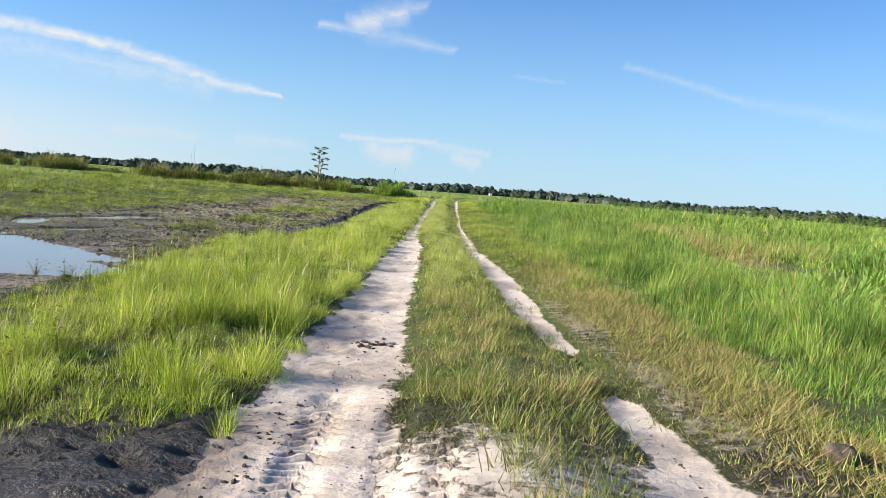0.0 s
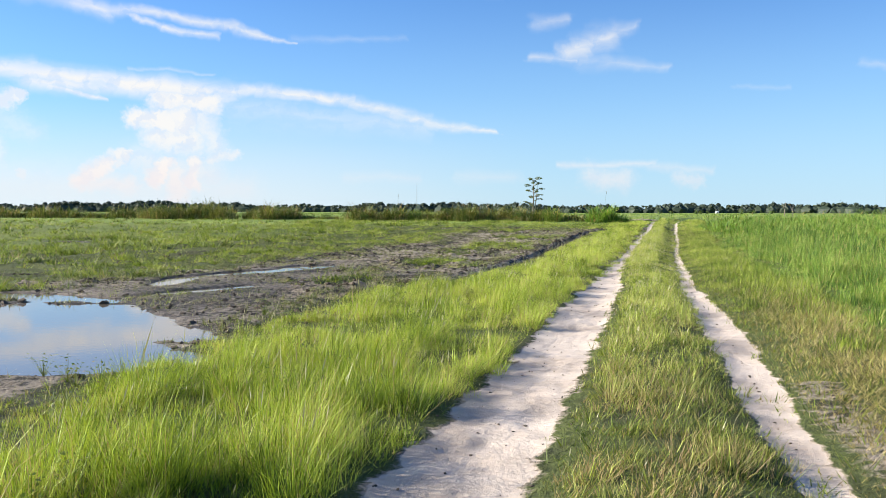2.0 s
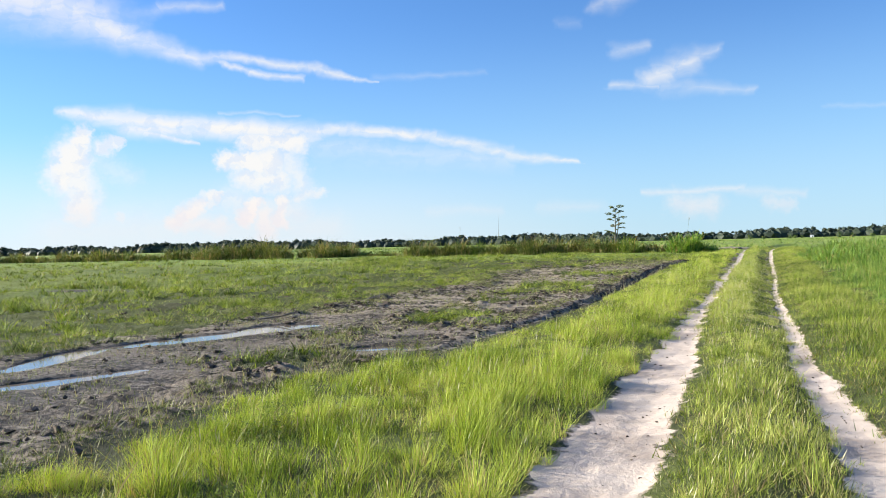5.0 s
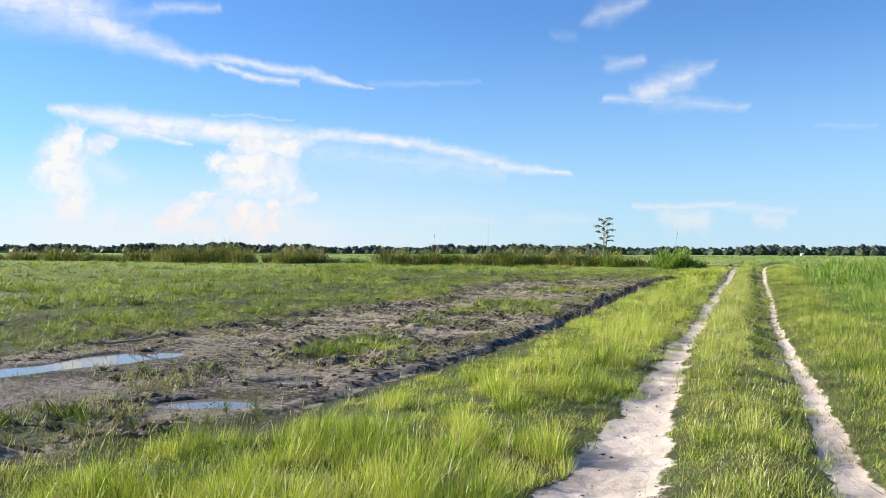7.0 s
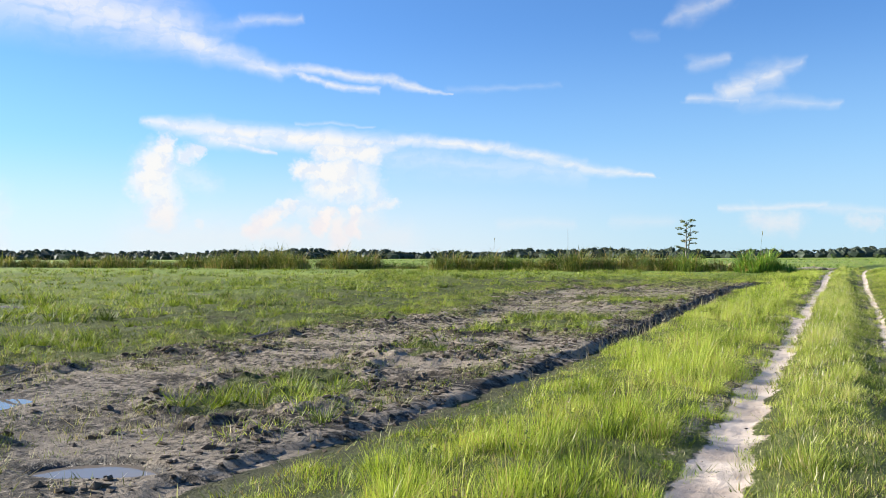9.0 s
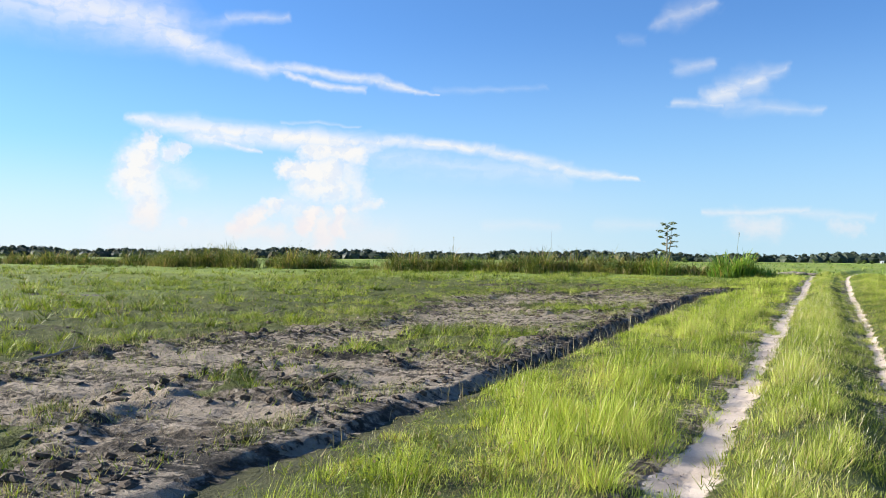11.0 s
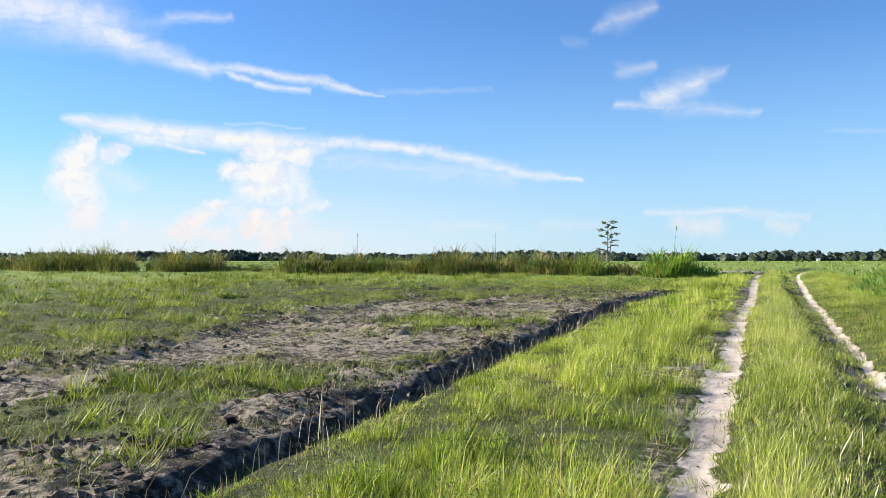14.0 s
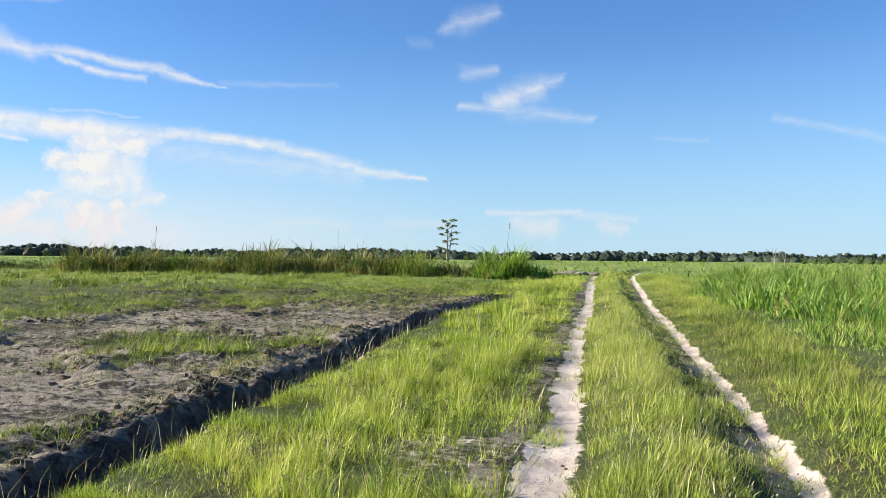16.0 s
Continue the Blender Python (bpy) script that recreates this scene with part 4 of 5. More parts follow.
def tall_grass():
    for x0, x1, y0, y1, dens, segs, ws, sp in ((1.4, 5.2, 2.0, 26, 1300, 2, 0.62, 0.07), (1.4, 6.5, 26, 48, 560, 1, 0.9, 0.08), (5.2, 6.5, 6, 26, 700, 1, 0.9, 0.08), (1.8, 7, 48, 84, 230, 1, 1.6, 0.09), (6.5, 16, 6, 80, 150, 1, 2.2, 0.13), (16, 45, 8, 95, 30, 1, 4.0, 0.3)):
        n = int((x1 - x0) * (y1 - y0) * dens)
        x, y, sd, sz = tufted(n, x0, x1, y0, y1, 40, sp * 1.6)
        inn = x - right_edge(y)
        clump = fbm(x * 1.3, y * 1.1, 61, 4)
        hollow = np.exp(-(((x - 10.3) / 1.9) ** 2 + ((y - 27.0) / 6.7) ** 2) ** 2)
        m = (inn > 0.5 * (clump - 0.5)) & (rng.random(n) > hollow * 1.2)
        x, y, inn, clump, sd, sz = keep(m, x, y, inn, clump, sd, sz)
        hh = (0.20 + 0.46 * sstep(clump, 0.36, 0.64)) * (0.30 + 0.70 * sstep(inn, 0.1, 2.2)) * (0.6 + 0.5 * rng.random(len(x))) * sz
        hh = hh * (1 + 0.25 * sstep(y, 40, 60)) * (1 - 0.5 * sstep(y, 24, 40) * (1 - sstep(inn, 0.6, 3.0))) * (1 - 0.7 * np.exp(-(((x - 8.2) / 1.9) ** 2 + ((y - 21.5) / 7.0) ** 2) ** 2))
        cut = len(x) // 6
        for k2, sg in ((slice(0, cut), segs), (slice(cut, len(x)), 1)):
            blades("tall_grass", x[k2], y[k2], hh[k2], (0.008 + 0.009 * rng.random(len(x[k2]))) * ws, 0.12 + 0.75 * rng.random(len(x[k2])), TALL, "tall bright green meadow grass beside the track", sg, sd[k2])
    # dry stems along the wet hollow
    x, y, sd, sz = tufted(9000, 10.0, 13.5, 30, 48, 30, 0.2)
    blades("dry_grass", x, y, (0.3 + 0.35 * rng.random(len(x))) * sz, 0.014 + 0.012 * rng.random(len(x)), 0.2 + 0.7 * rng.random(len(x)), STRAW, "dry brown stems along the edge of the wet hollow", 1, sd)
    # short green and straw strip between the right rut and the tall grass
    for mat, dens, nm, lab in ((FIELD, 900, "roadside_grass", "short green grass along the edge of the rut"), (STRAW, 1500, "dry_grass", "dry brown trampled grass along the edge of the rut")):
        n = int(80 * 2.2 * dens)
        x, y, sd, sz = tufted(n, 0.4, 3.0, 3.0, 83, 12, 0.07)
        cr, wr = right_rut(y)
        out = x - cr - wr
        clump = fbm(x * 1.1, y * 0.8, 101, 3)
        dry = sstep(clump + 0.20 * (1 - sstep(y, 18, 28)), 0.40, 0.56) * (1 - 0.93 * sstep(y, 14, 24) + 0.22 * sstep(y, 26, 34))
        share = dry if mat is STRAW else 1 - 0.93 * dry
        m = (out > 0.02 + 0.3 * (clump - 0.5)) & (x - right_edge(y) < 0.35) & (rng.random(n) < share)
        m &= ~((y < 4.6) & (x < 1.7))
        x, y, out, sd, sz = keep(m, x, y, out, sd, sz)
        hh = (0.06 + (0.09 if mat is STRAW else 0.15) * sstep(out, 0.0, 0.9)) * (0.5 + 0.8 * rng.random(len(x)))
        blades(nm, x, y, hh, 0.006 + 0.005 * rng.random(len(x)), (0.6 if mat is STRAW else 0.2) + 0.5 * rng.random(len(x)), mat, lab, 1, sd)


def field_grass():
    for x0, x1, y0, y1, dens, per, segs, ws in ((-14, -4.2, 7, 75, 560, 34, 1, 1.15), (-30, -14, 14, 75, 165, 30, 1, 2.3), (-75, -30, 22, 75, 30, 22, 1, 4.2), (-5.2, -1.5, 62, 78, 300, 16, 1, 1.8)):
        n = int((x1 - x0) * (y1 - y0) * dens)
        x, y, sd, sz = tufted(n, x0, x1, y0, y1, per, 0.07 * math.sqrt(ws))
        cd, dd = ditch(y)
        mud, pool = muddy(x, y), pool_mask(x, y)
        clump = fbm(x * 0.9, y * 1.1, 111, 4)
        lush = sstep(clump, 0.42, 0.56) * (0.55 + 0.45 * sstep(fbm(x * 0.22, y * 0.5, 113, 3), 0.4, 0.55))
        crust = sstep(fbm(x * 1.35, y * 1.9, 161, 4), 0.47, 0.54)
        sw = swath(x, y)
        want = np.maximum((1 - 0.85 * mud) * (0.5 + 0.5 * lush) * (0.2 + 0.8 * crust) * 0.42, sw * (0.16 + 0.84 * lush)) * (pool < 0.02)
        m = (rng.random(n) < want) & ((x < cd - 0.45) | (y > 64)) & (x < field_edge(y) + 0.4 + 99 * (y > 60))
        x, y, lush, sw, sd, sz = keep(m, x, y, lush, sw, sd, sz)
        hh = (0.05 + 0.17 * lush) * (0.65 + 0.45 * sw) * (0.5 + 0.8 * rng.random(len(x))) * sz * (1 + 0.3 * sstep(-x, 14, 20))
        blades("field_grass", x, y, hh, (0.008 + 0.008 * rng.random(len(x))) * ws, 0.35 + 0.6 * rng.random(len(x)), FIELD, "patchy low grass regrowing on the ploughed mud", segs, sd)


def low_growth():
    """Low mat of short leaves that closes the ground between the taller blades."""
    n = 210000
    x, y, sd, sz = tufted(n, -4.6, 3.0, 3.2, 62, 8, 0.05)
    cl, wl = left_rut(y)
    cr, wr = right_rut(y)
    cd, dd = ditch(y)
    ragged = fbm(x * 4.0, y * 2.4, 87, 2)
    out = np.minimum(np.abs(x - cl) - wl, np.abs(x - cr) - wr)
    edge = np.where(dd > 0.03, cd + 0.28, field_edge(y) - 0.3)
    bare = np.exp(-(((x + 1.9) / 0.55) ** 2 + ((y - 42.3) / 1.3) ** 2) ** 2)
    m = (out > -0.02 + 0.5 * (ragged - 0.5)) & (x > edge) & (rng.random(n) > 0.75 * bare)
    m &= (y > 5.6 + 0.83 * (x + 0.73) + 1.0 * (ragged - 0.5)) | (x > -0.7)
    m &= (rng.random(n) < np.maximum(sstep(y + 2.2 * (ragged - 0.5), 4.5, 6.0), 0.7 * sstep(x, 0.3, 0.8))) | (x < -0.7)
    band = (x < cr - wr) & (x > cr - wr - 0.34) & (y > 23)
    m &= ~band | (rng.random(n) < 0.6)
    x, y, sd, sz = keep(m, x, y, sd, sz)
    blades("low_growth", x, y, (0.04 + 0.085 * rng.random(len(x))) * sz, 0.007 + 0.009 * rng.random(len(x)), 0.5 + 0.6 * rng.random(len(x)), MAT, "low mat of small leaves and short grass beside the ruts", 1, sd)


def stubble():
    """Grey-green stubble tufts and loose straw on the bare parts of the field."""
    n = 420000
    x, y, sd, sz = tufted(n, -12, -4.3, 11, 62, 26, 0.06)
    cd, dd = ditch(y)
    bare = bareness(x, y)
    thick = sstep(fbm(x * 0.9, y * 1.0, 141, 3), 0.40, 0.56)
    share = (0.12 + 0.88 * thick) * (1 - 0.82 * sstep(bare, 0.52, 0.72)) * (1 - 0.7 * (1 - sstep(bare, 0.12, 0.25)))
    m = (x < cd - 0.3) & (rng.random(n) < share) & (pool_mask(x, y) < 0.02)
    x, y, sd, sz = keep(m, x, y, sd, sz)
    hh = (0.04 + 0.10 * rng.random(len(x))) * sz
    blades("field_stubble", x, y, hh, 0.006 + 0.007 * rng.random(len(x)), 0.2 + 0.75 * rng.random(len(x)), STUBBLE, "short grey-green stubble tufts on the bare field", 1, sd)
    n = 34000
    x, y = scatter(n, -12, -4.4, 10, 64)
    cd, dd = ditch(y)
    m = (x < cd - 0.3) & (pool_mask(x, y) < 0.02) & (fbm(x * 1.4, y * 1.8, 151, 3) > 0.46)
    x, y = keep(m, x, y)
    blades("straw_litter", x, y, 0.06 + 0.12 * rng.random(len(x)), 0.005 + 0.006 * rng.random(len(x)), 1.0 + 0.15 * rng.random(len(x)), LITTER, "loose bits of straw lying on the ploughed mud", 1)


def ditch_stalks():
    """Thin pale dead stalks along the ditch, a few together."""
    n = 420
    cy = rng.uniform(30, 60, 60)
    y = cy[rng.integers(0, 60, n)] + rng.normal(0, 0.22, n)
    cd, dd = ditch(y)
    x = cd + rng.normal(0.22, 0.2, n)
    h = 0.12 + 0.34 * rng.random(n) ** 1.5
    blades("ditch_stalks", x, y, h, 0.005 + 0.003 * rng.random(n), 0.1 + 0.5 * rng.random(n) ** 2, LITTER, "thin pale dead stalks standing along the ditch", 2)


def plain_grass():
    """Coarse grass of the plain beyond the bank."""
    n = 60000
    x = rng.uniform(-160, 160, n)
    y = 76 + 240 * rng.random(n) ** 1.6
    clump = fbm(x * 0.08, y * 0.05, 121, 4)
    m = (rng.random(n) < sstep(clump, 0.35, 0.6)) & (np.abs(off_ruts(x, y)) > 0.3)
    x, y = keep(m, x, y)
    hh = (0.12 + 0.25 * rng.random(len(x)))
    blades("plain_grass", x, y, hh, 0.05 + 0.06 * rng.random(len(x)) * (y / 80), 0.4 + 0.5 * rng.random(len(x)), TALL, "coarse green grass of the wide plain behind the bank", 1)



def clods():
    """Lumps of turned soil: in the field, along the ditch and a few in the ruts."""
    g = (1 + 5 ** 0.5) / 2
    ico = np.array([(-1, g, 0), (1, g, 0), (-1, -g, 0), (1, -g, 0), (0, -1, g), (0, 1, g), (0, -1, -g), (0, 1, -g), (g, 0, -1), (g, 0, 1), (-g, 0, -1), (-g, 0, 1)]) / 1.9
    ico_tri = np.array([(0, 11, 5), (0, 5, 1), (0, 1, 7), (0, 7, 10), (0, 10, 11), (1, 5, 9), (5, 11, 4), (11, 10, 2), (10, 7, 6), (7, 1, 8), (3, 9, 4), (3, 4, 2), (3, 2, 6), (3, 6, 8), (3, 8, 9), (4, 9, 5), (2, 4, 11), (6, 2, 10), (8, 6, 7), (9, 8, 1)])

    octa = np.array([(1, 0, 0), (-1, 0, 0), (0, 1, 0), (0, -1, 0), (0, 0, 1), (0, 0, -1)]) * 1.1
    eight = np.array([(0, 2, 4), (2, 1, 4), (1, 3, 4), (3, 0, 4), (2, 0, 5), (1, 2, 5), (3, 1, 5), (0, 3, 5)])

    def lumps(x, y, size, name, label, fine=False):
        n = len(x)
        ball, tri = (octa, eight) if fine else (ico, ico_tri)
        v = ball[None] * (0.45 + 0.9 * rng.random((n, len(ball), 1))) * size[:, None, None] * (0.6 + 0.8 * rng.random((n, 1, 3))) * np.array([1, 1, 0.55])
        v = v + np.stack([x, y, land(x, y) + 0.15 * size], 1)[:, None]
        loops = (np.arange(n)[:, None, None] * len(ball) + tri[None]).ravel()
        me = mesh_from(name, v.reshape(-1, 3), loops, np.full(len(tri) * n, 3), CLOD)
        tagged(new(name, me), label, "soil", kind="stuff")

    n = 90000
    x, y = scatter(n, -15, -4.3, 9, 64)
    bare = bareness(x, y)
    rim = np.exp(-((bare - 0.47) / 0.12) ** 2)
    m = (rng.random(n) < 0.06 + 0.75 * rim) & (pool_mask(x, y) < 0.03) & (x < field_edge(y)) & (fbm(x * 1.6, y * 1.4, 131, 3) > 0.47)
    x, y = keep(m, x, y)
    size = 0.012 + 0.06 * rng.random(len(x)) ** 2.5
    big = size > 0.05
    lumps(x[~big], y[~big], size[~big], "field_crumbs", "small dark crumbs of turned soil over the ploughed field", True)
    lumps(x[big], y[big], size[big], "field_clods", "dark crumbly clods of turned soil in the ploughed field")
    n = 2200
    y = rng.random(n) * 42 + 23
    cd, dd = ditch(y)
    x = cd - 0.5 + rng.normal(0, 0.24, n)
    lumps(x, y, 0.010 + 0.05 * rng.random(n) ** 3, "ditch_clods", "dark clods of spoil along the edge of the ditch")
    n = 900
    y = 3.2 + 40 * rng.random(n) ** 1.6
    c, w = left_rut(y)
    x = c + (rng.random(n) * 2 - 1) * (w + 0.1)
    x[::4] = right_rut(y)[0][::4]
    lumps(x, y, 0.004 + 0.014 * rng.random(n) ** 3, "track_crumbs", "small crumbs of dark soil scattered on the sandy rut")
    n = 620
    x, y = rng.uniform(-3.3, -0.7, n), rng.uniform(3.2, 5.6, n)
    x[::3], y[::3] = rng.choice((-0.78, -0.32, -1.15), len(x[::3])) + rng.normal(0, 0.05, len(x[::3])), rng.uniform(3.2, 7.5, len(x[::3]))
    lumps(x, y, np.where(np.arange(n) % 3 == 0, 0.5, 1.0) * (0.006 + 0.016 * rng.random(n) ** 2), "mud_clods", "lumps of trampled wet mud beside the rut")
    x, y = -0.55 + rng.normal(0, 0.1, 26), 7.85 + rng.normal(0, 0.15, 26)
    lumps(x, y, 0.012 + 0.03 * rng.random(26), "track_clods", "dark broken clods lying in the sandy rut")


clods()
verge_grass()
weeds()
middle_grass()
tall_grass()
field_grass()
low_growth()
stubble()
plain_grass()
ditch_stalks()

# ---- reeds, trees, distance ----


def leaf_strip(vs, fs, root, h, reach, ang, width, droop=0.25):
    """One long bent blade of four pieces."""
    s = len(vs)
    dx, dy = math.cos(ang), math.sin(ang)
    px, py = -dy * width / 2, dx * width / 2
    for k, (u, wd) in enumerate(((0, 0.7), (0.4, 1.0), (0.75, 0.7))):
        zz = root[2] + h * (u - droop * u ** 3)
        rr = reach * u ** 1.8
        vs.append((root[0] + dx * rr - px * wd, root[1] + dy * rr - py * wd, zz))
        vs.append((root[0] + dx * rr + px * wd, root[1] + dy * rr + py * wd, zz))
    vs.append((root[0] + dx * reach, root[1] + dy * reach, root[2] + h * (1 - droop)))
    fs += [(s, s + 1, s + 3, s + 2), (s + 2, s + 3, s + 5, s + 4), (s + 4, s + 5, s + 6)]


def py_mesh(name, vs, fs, mat, shade=False):
    me = bpy.data.meshes.new(name)
    me.from_pydata(vs, [], fs)
    if shade:
        me.polygons.foreach_set("use_smooth", [True] * len(me.polygons))
    me.materials.append(mat)
    return me


def part(name, mesh, parent, label=""):
    ob = new(name, mesh)
    ob.parent = parent
    if label:
        tagged(ob, label)
    return ob


def reed_clump(x, y, rx, ry, h, count, mat, label, width=0.03, name="reed_clump", stalks=0):
    z0 = float(land(np.array([x]), np.array([y]))[0])
    root = tagged(new(name), label, "reeds", "reeds on the bank")
    root.location = (x, y, z0)
    vs, fs = [], []
    for _ in range(count):
        a, r = random.random() * 6.283, math.sqrt(random.random())
        px, py = r * rx * math.cos(a), r * ry * math.sin(a)
        zz = float(base(y + py)) - float(base(y)) - 0.05
        fall = (1 - 0.55 * r * r) * (0.88 + 0.12 * math.sin(2.3 * a + x))
        hh = h * fall * (0.42 + 0.58 * random.random() ** 0.7) * (0.82 + 0.18 * math.sin(5 * px + x) * math.sin(3 * py + y))
        leaf_strip(vs, fs, (px, py, zz), hh, hh * random.uniform(0.12, 0.85), a + random.gauss(0, 1.0), width * random.uniform(0.6, 1.6), random.uniform(0.08, 0.45))
    part("leaves", py_mesh("leaves", vs, fs, mat), root)
    if name == "reed_clump":
        vs, fs = [], []
        for _ in range(11):
            leaf_cloud(vs, fs, (random.uniform(-1.0, 1.0) * rx, random.uniform(-1.1, 0.2) * ry, h * random.uniform(0.06, 0.36)), random.uniform(0.25, 0.45), 70, 0.05, 0.85)
        part("undergrowth", py_mesh("undergrowth", vs, fs, SHRUB), root, "dark leafy weeds tangled in the reeds")
    for _ in range(stalks):
        a, r = random.random() * 6.283, 0.7 * math.sqrt(random.random())
        px, py, hh = r * rx * math.cos(a), r * ry * math.sin(a), h * 0.85 + random.uniform(0.1, 0.4)
        vs, fs = [], []
        tube(vs, fs, [(px, py, 0), (px + 0.03, py, hh * 0.6), (px + 0.06 + random.uniform(-0.1, 0.1), py, hh)], [0.012, 0.009, 0.005], 5)
        st = part("stalk", py_mesh("stalk", vs, fs, REED), root, "thin dry flower stalk")
        top = vs[-1]
        vs, fs = [], []
        for k in range(14):
            leaf_strip(vs, fs, (top[0], top[1], top[2] - 0.015 * k), 0.10, random.uniform(0.02, 0.07), random.random() * 6.283, 0.02, 0.2)
        part("seed_head", py_mesh("seed_head", vs, fs, STRAW), st, "feathery brown seed head")
    return root


def tube(vs, fs, pts, radii, sides=6):
    s0 = len(vs)
    for i, p in enumerate(pts):
        p = Vector(p)
        q = Vector(pts[min(i + 1, len(pts) - 1)]) - Vector(pts[max(i - 1, 0)])
        q.normalize()
        u = q.orthogonal().normalized()
        w = q.cross(u)
        for k in range(sides):
            a = 2 * math.pi * k / sides
            vs.append(tuple(p + (u * math.cos(a) + w * math.sin(a)) * radii[i]))
    for i in range(len(pts) - 1):
        for k in range(sides):
            a, b = s0 + i * sides + k, s0 + i * sides + (k + 1) % sides
            fs.append((a, b, b + sides, a + sides))
    vs.append(tuple(Vector(pts[-1])))
    tip = len(vs) - 1
    for k in range(sides):
        fs.append((tip - sides + k, tip - sides + (k + 1) % sides, tip))


def reeds():
    random.seed(3)
    lab = "dense dusty green reeds with straw-coloured leaves on the bank"
    x = -9.0
    while x > -27.0:
        reed_clump(x, 75 + random.uniform(-0.7, 0.9), random.uniform(1.1, 1.7), 1.3, random.choice((1.9, 2.1, 2.3, 2.5, 2.8)), 660, random.choice((REED, REED, REED, REED, CANE)), lab, stalks=1 if random.random() < 0.14 else 0)
        x -= random.uniform(1.3, 1.9)
    for x in (-28.6, -30.2, -31.8):
        reed_clump(x, 76.5, 1.4, 1.0, 0.75, 420, REED, "low green reeds in a gap of the bank", stalks=0)
    for x, h in ((-33.2, 1.5), (-34.8, 1.7), (-36.4, 1.4), (-39.4, 1.6), (-41.2, 1.9), (-43.2, 1.8), (-45.2, 1.6), (-47.4, 1.3)):
        reed_clump(x, 76 + random.uniform(-0.6, 0.8), 1.5, 1.2, h * 1.75, 640, REED, "tall straw-topped reeds on the bank")
    for k in range(14):
        reed_clump(-49.5 - 2.6 * k, 78 + random.uniform(-1.5, 3), 1.8, 1.3, random.uniform(1.4, 2.8), 420, REED, lab, 0.05)
    reed_clump(-4.9, 74.0, 1.25, 1.1, 2.6, 900, CANE_DARK, "tall leafy green cane clump beside the track", 0.045, "cane_clump", stalks=1)
    reed_clump(-6.9, 75.0, 1.4, 0.8, 1.4, 320, REED, "low leafy cane shoots at the foot of the bank", 0.045, "cane_clump")
    reed_clump(-3.5, 74.6, 0.9, 0.7, 1.5, 260, CANE_DARK, "low leafy cane shoots at the foot of the bank", 0.045, "cane_clump")
    for x, y, h in ((3.8, 60, 1.1), (5.0, 62.5, 1.2), (6.3, 60, 1.05), (4.6, 57, 0.9), (7.6, 63, 1.1), (8.8, 60.5, 1.0), (6.0, 55.5, 0.85), (9.6, 57.0, 0.95), (10.8, 61.5, 1.05), (7.6, 52.5, 0.8), (11.8, 55.5, 0.9), (3.4, 63.5, 0.9), (4.4, 67.5, 1.1), (6.6, 68.5, 1.15), (8.9, 66.5, 1.0), (5.6, 73.5, 1.1), (8.2, 75.0, 1.15), (11.2, 71.0, 1.05), (13.6, 64.0, 1.0), (14.5, 74.0, 1.0), (5.8, 12.6, 0.62), (6.8, 15.0, 0.66), (8.6, 17.6, 0.8), (12.6, 22.5, 1.0), (13.4, 26.0, 0.95)):
        reed_clump(x, y, 1.4, 1.8, h * 1.35, 440, CANE_DARK, "broad-leaved green cane in the meadow beside the track", 0.04, "cane_clump")


def leaf_cloud(vs, fs, centre, radius, count, size, squash=0.7):
    """Leaf clumps: many small bent quads round a centre."""
    for _ in range(count):
        d = Vector((random.gauss(0, 1), random.gauss(0, 1), random.gauss(0, 1))).normalized() * radius * random.random() ** 0.4
        p = Vector(centre) + Vector((d.x, d.y, d.z * squash))
        u = Vector((random.gauss(0, 1), random.gauss(0, 1), random.gauss(0, 0.5))).normalized() * size * random.uniform(0.5, 1.1)
        w = u.orthogonal().normalized() * size * random.uniform(0.3, 0.6)
        s = len(vs)
        vs += [tuple(p - u), tuple(p + w), tuple(p + u), tuple(p - w)]
        fs.append((s, s + 1, s + 2, s + 3))


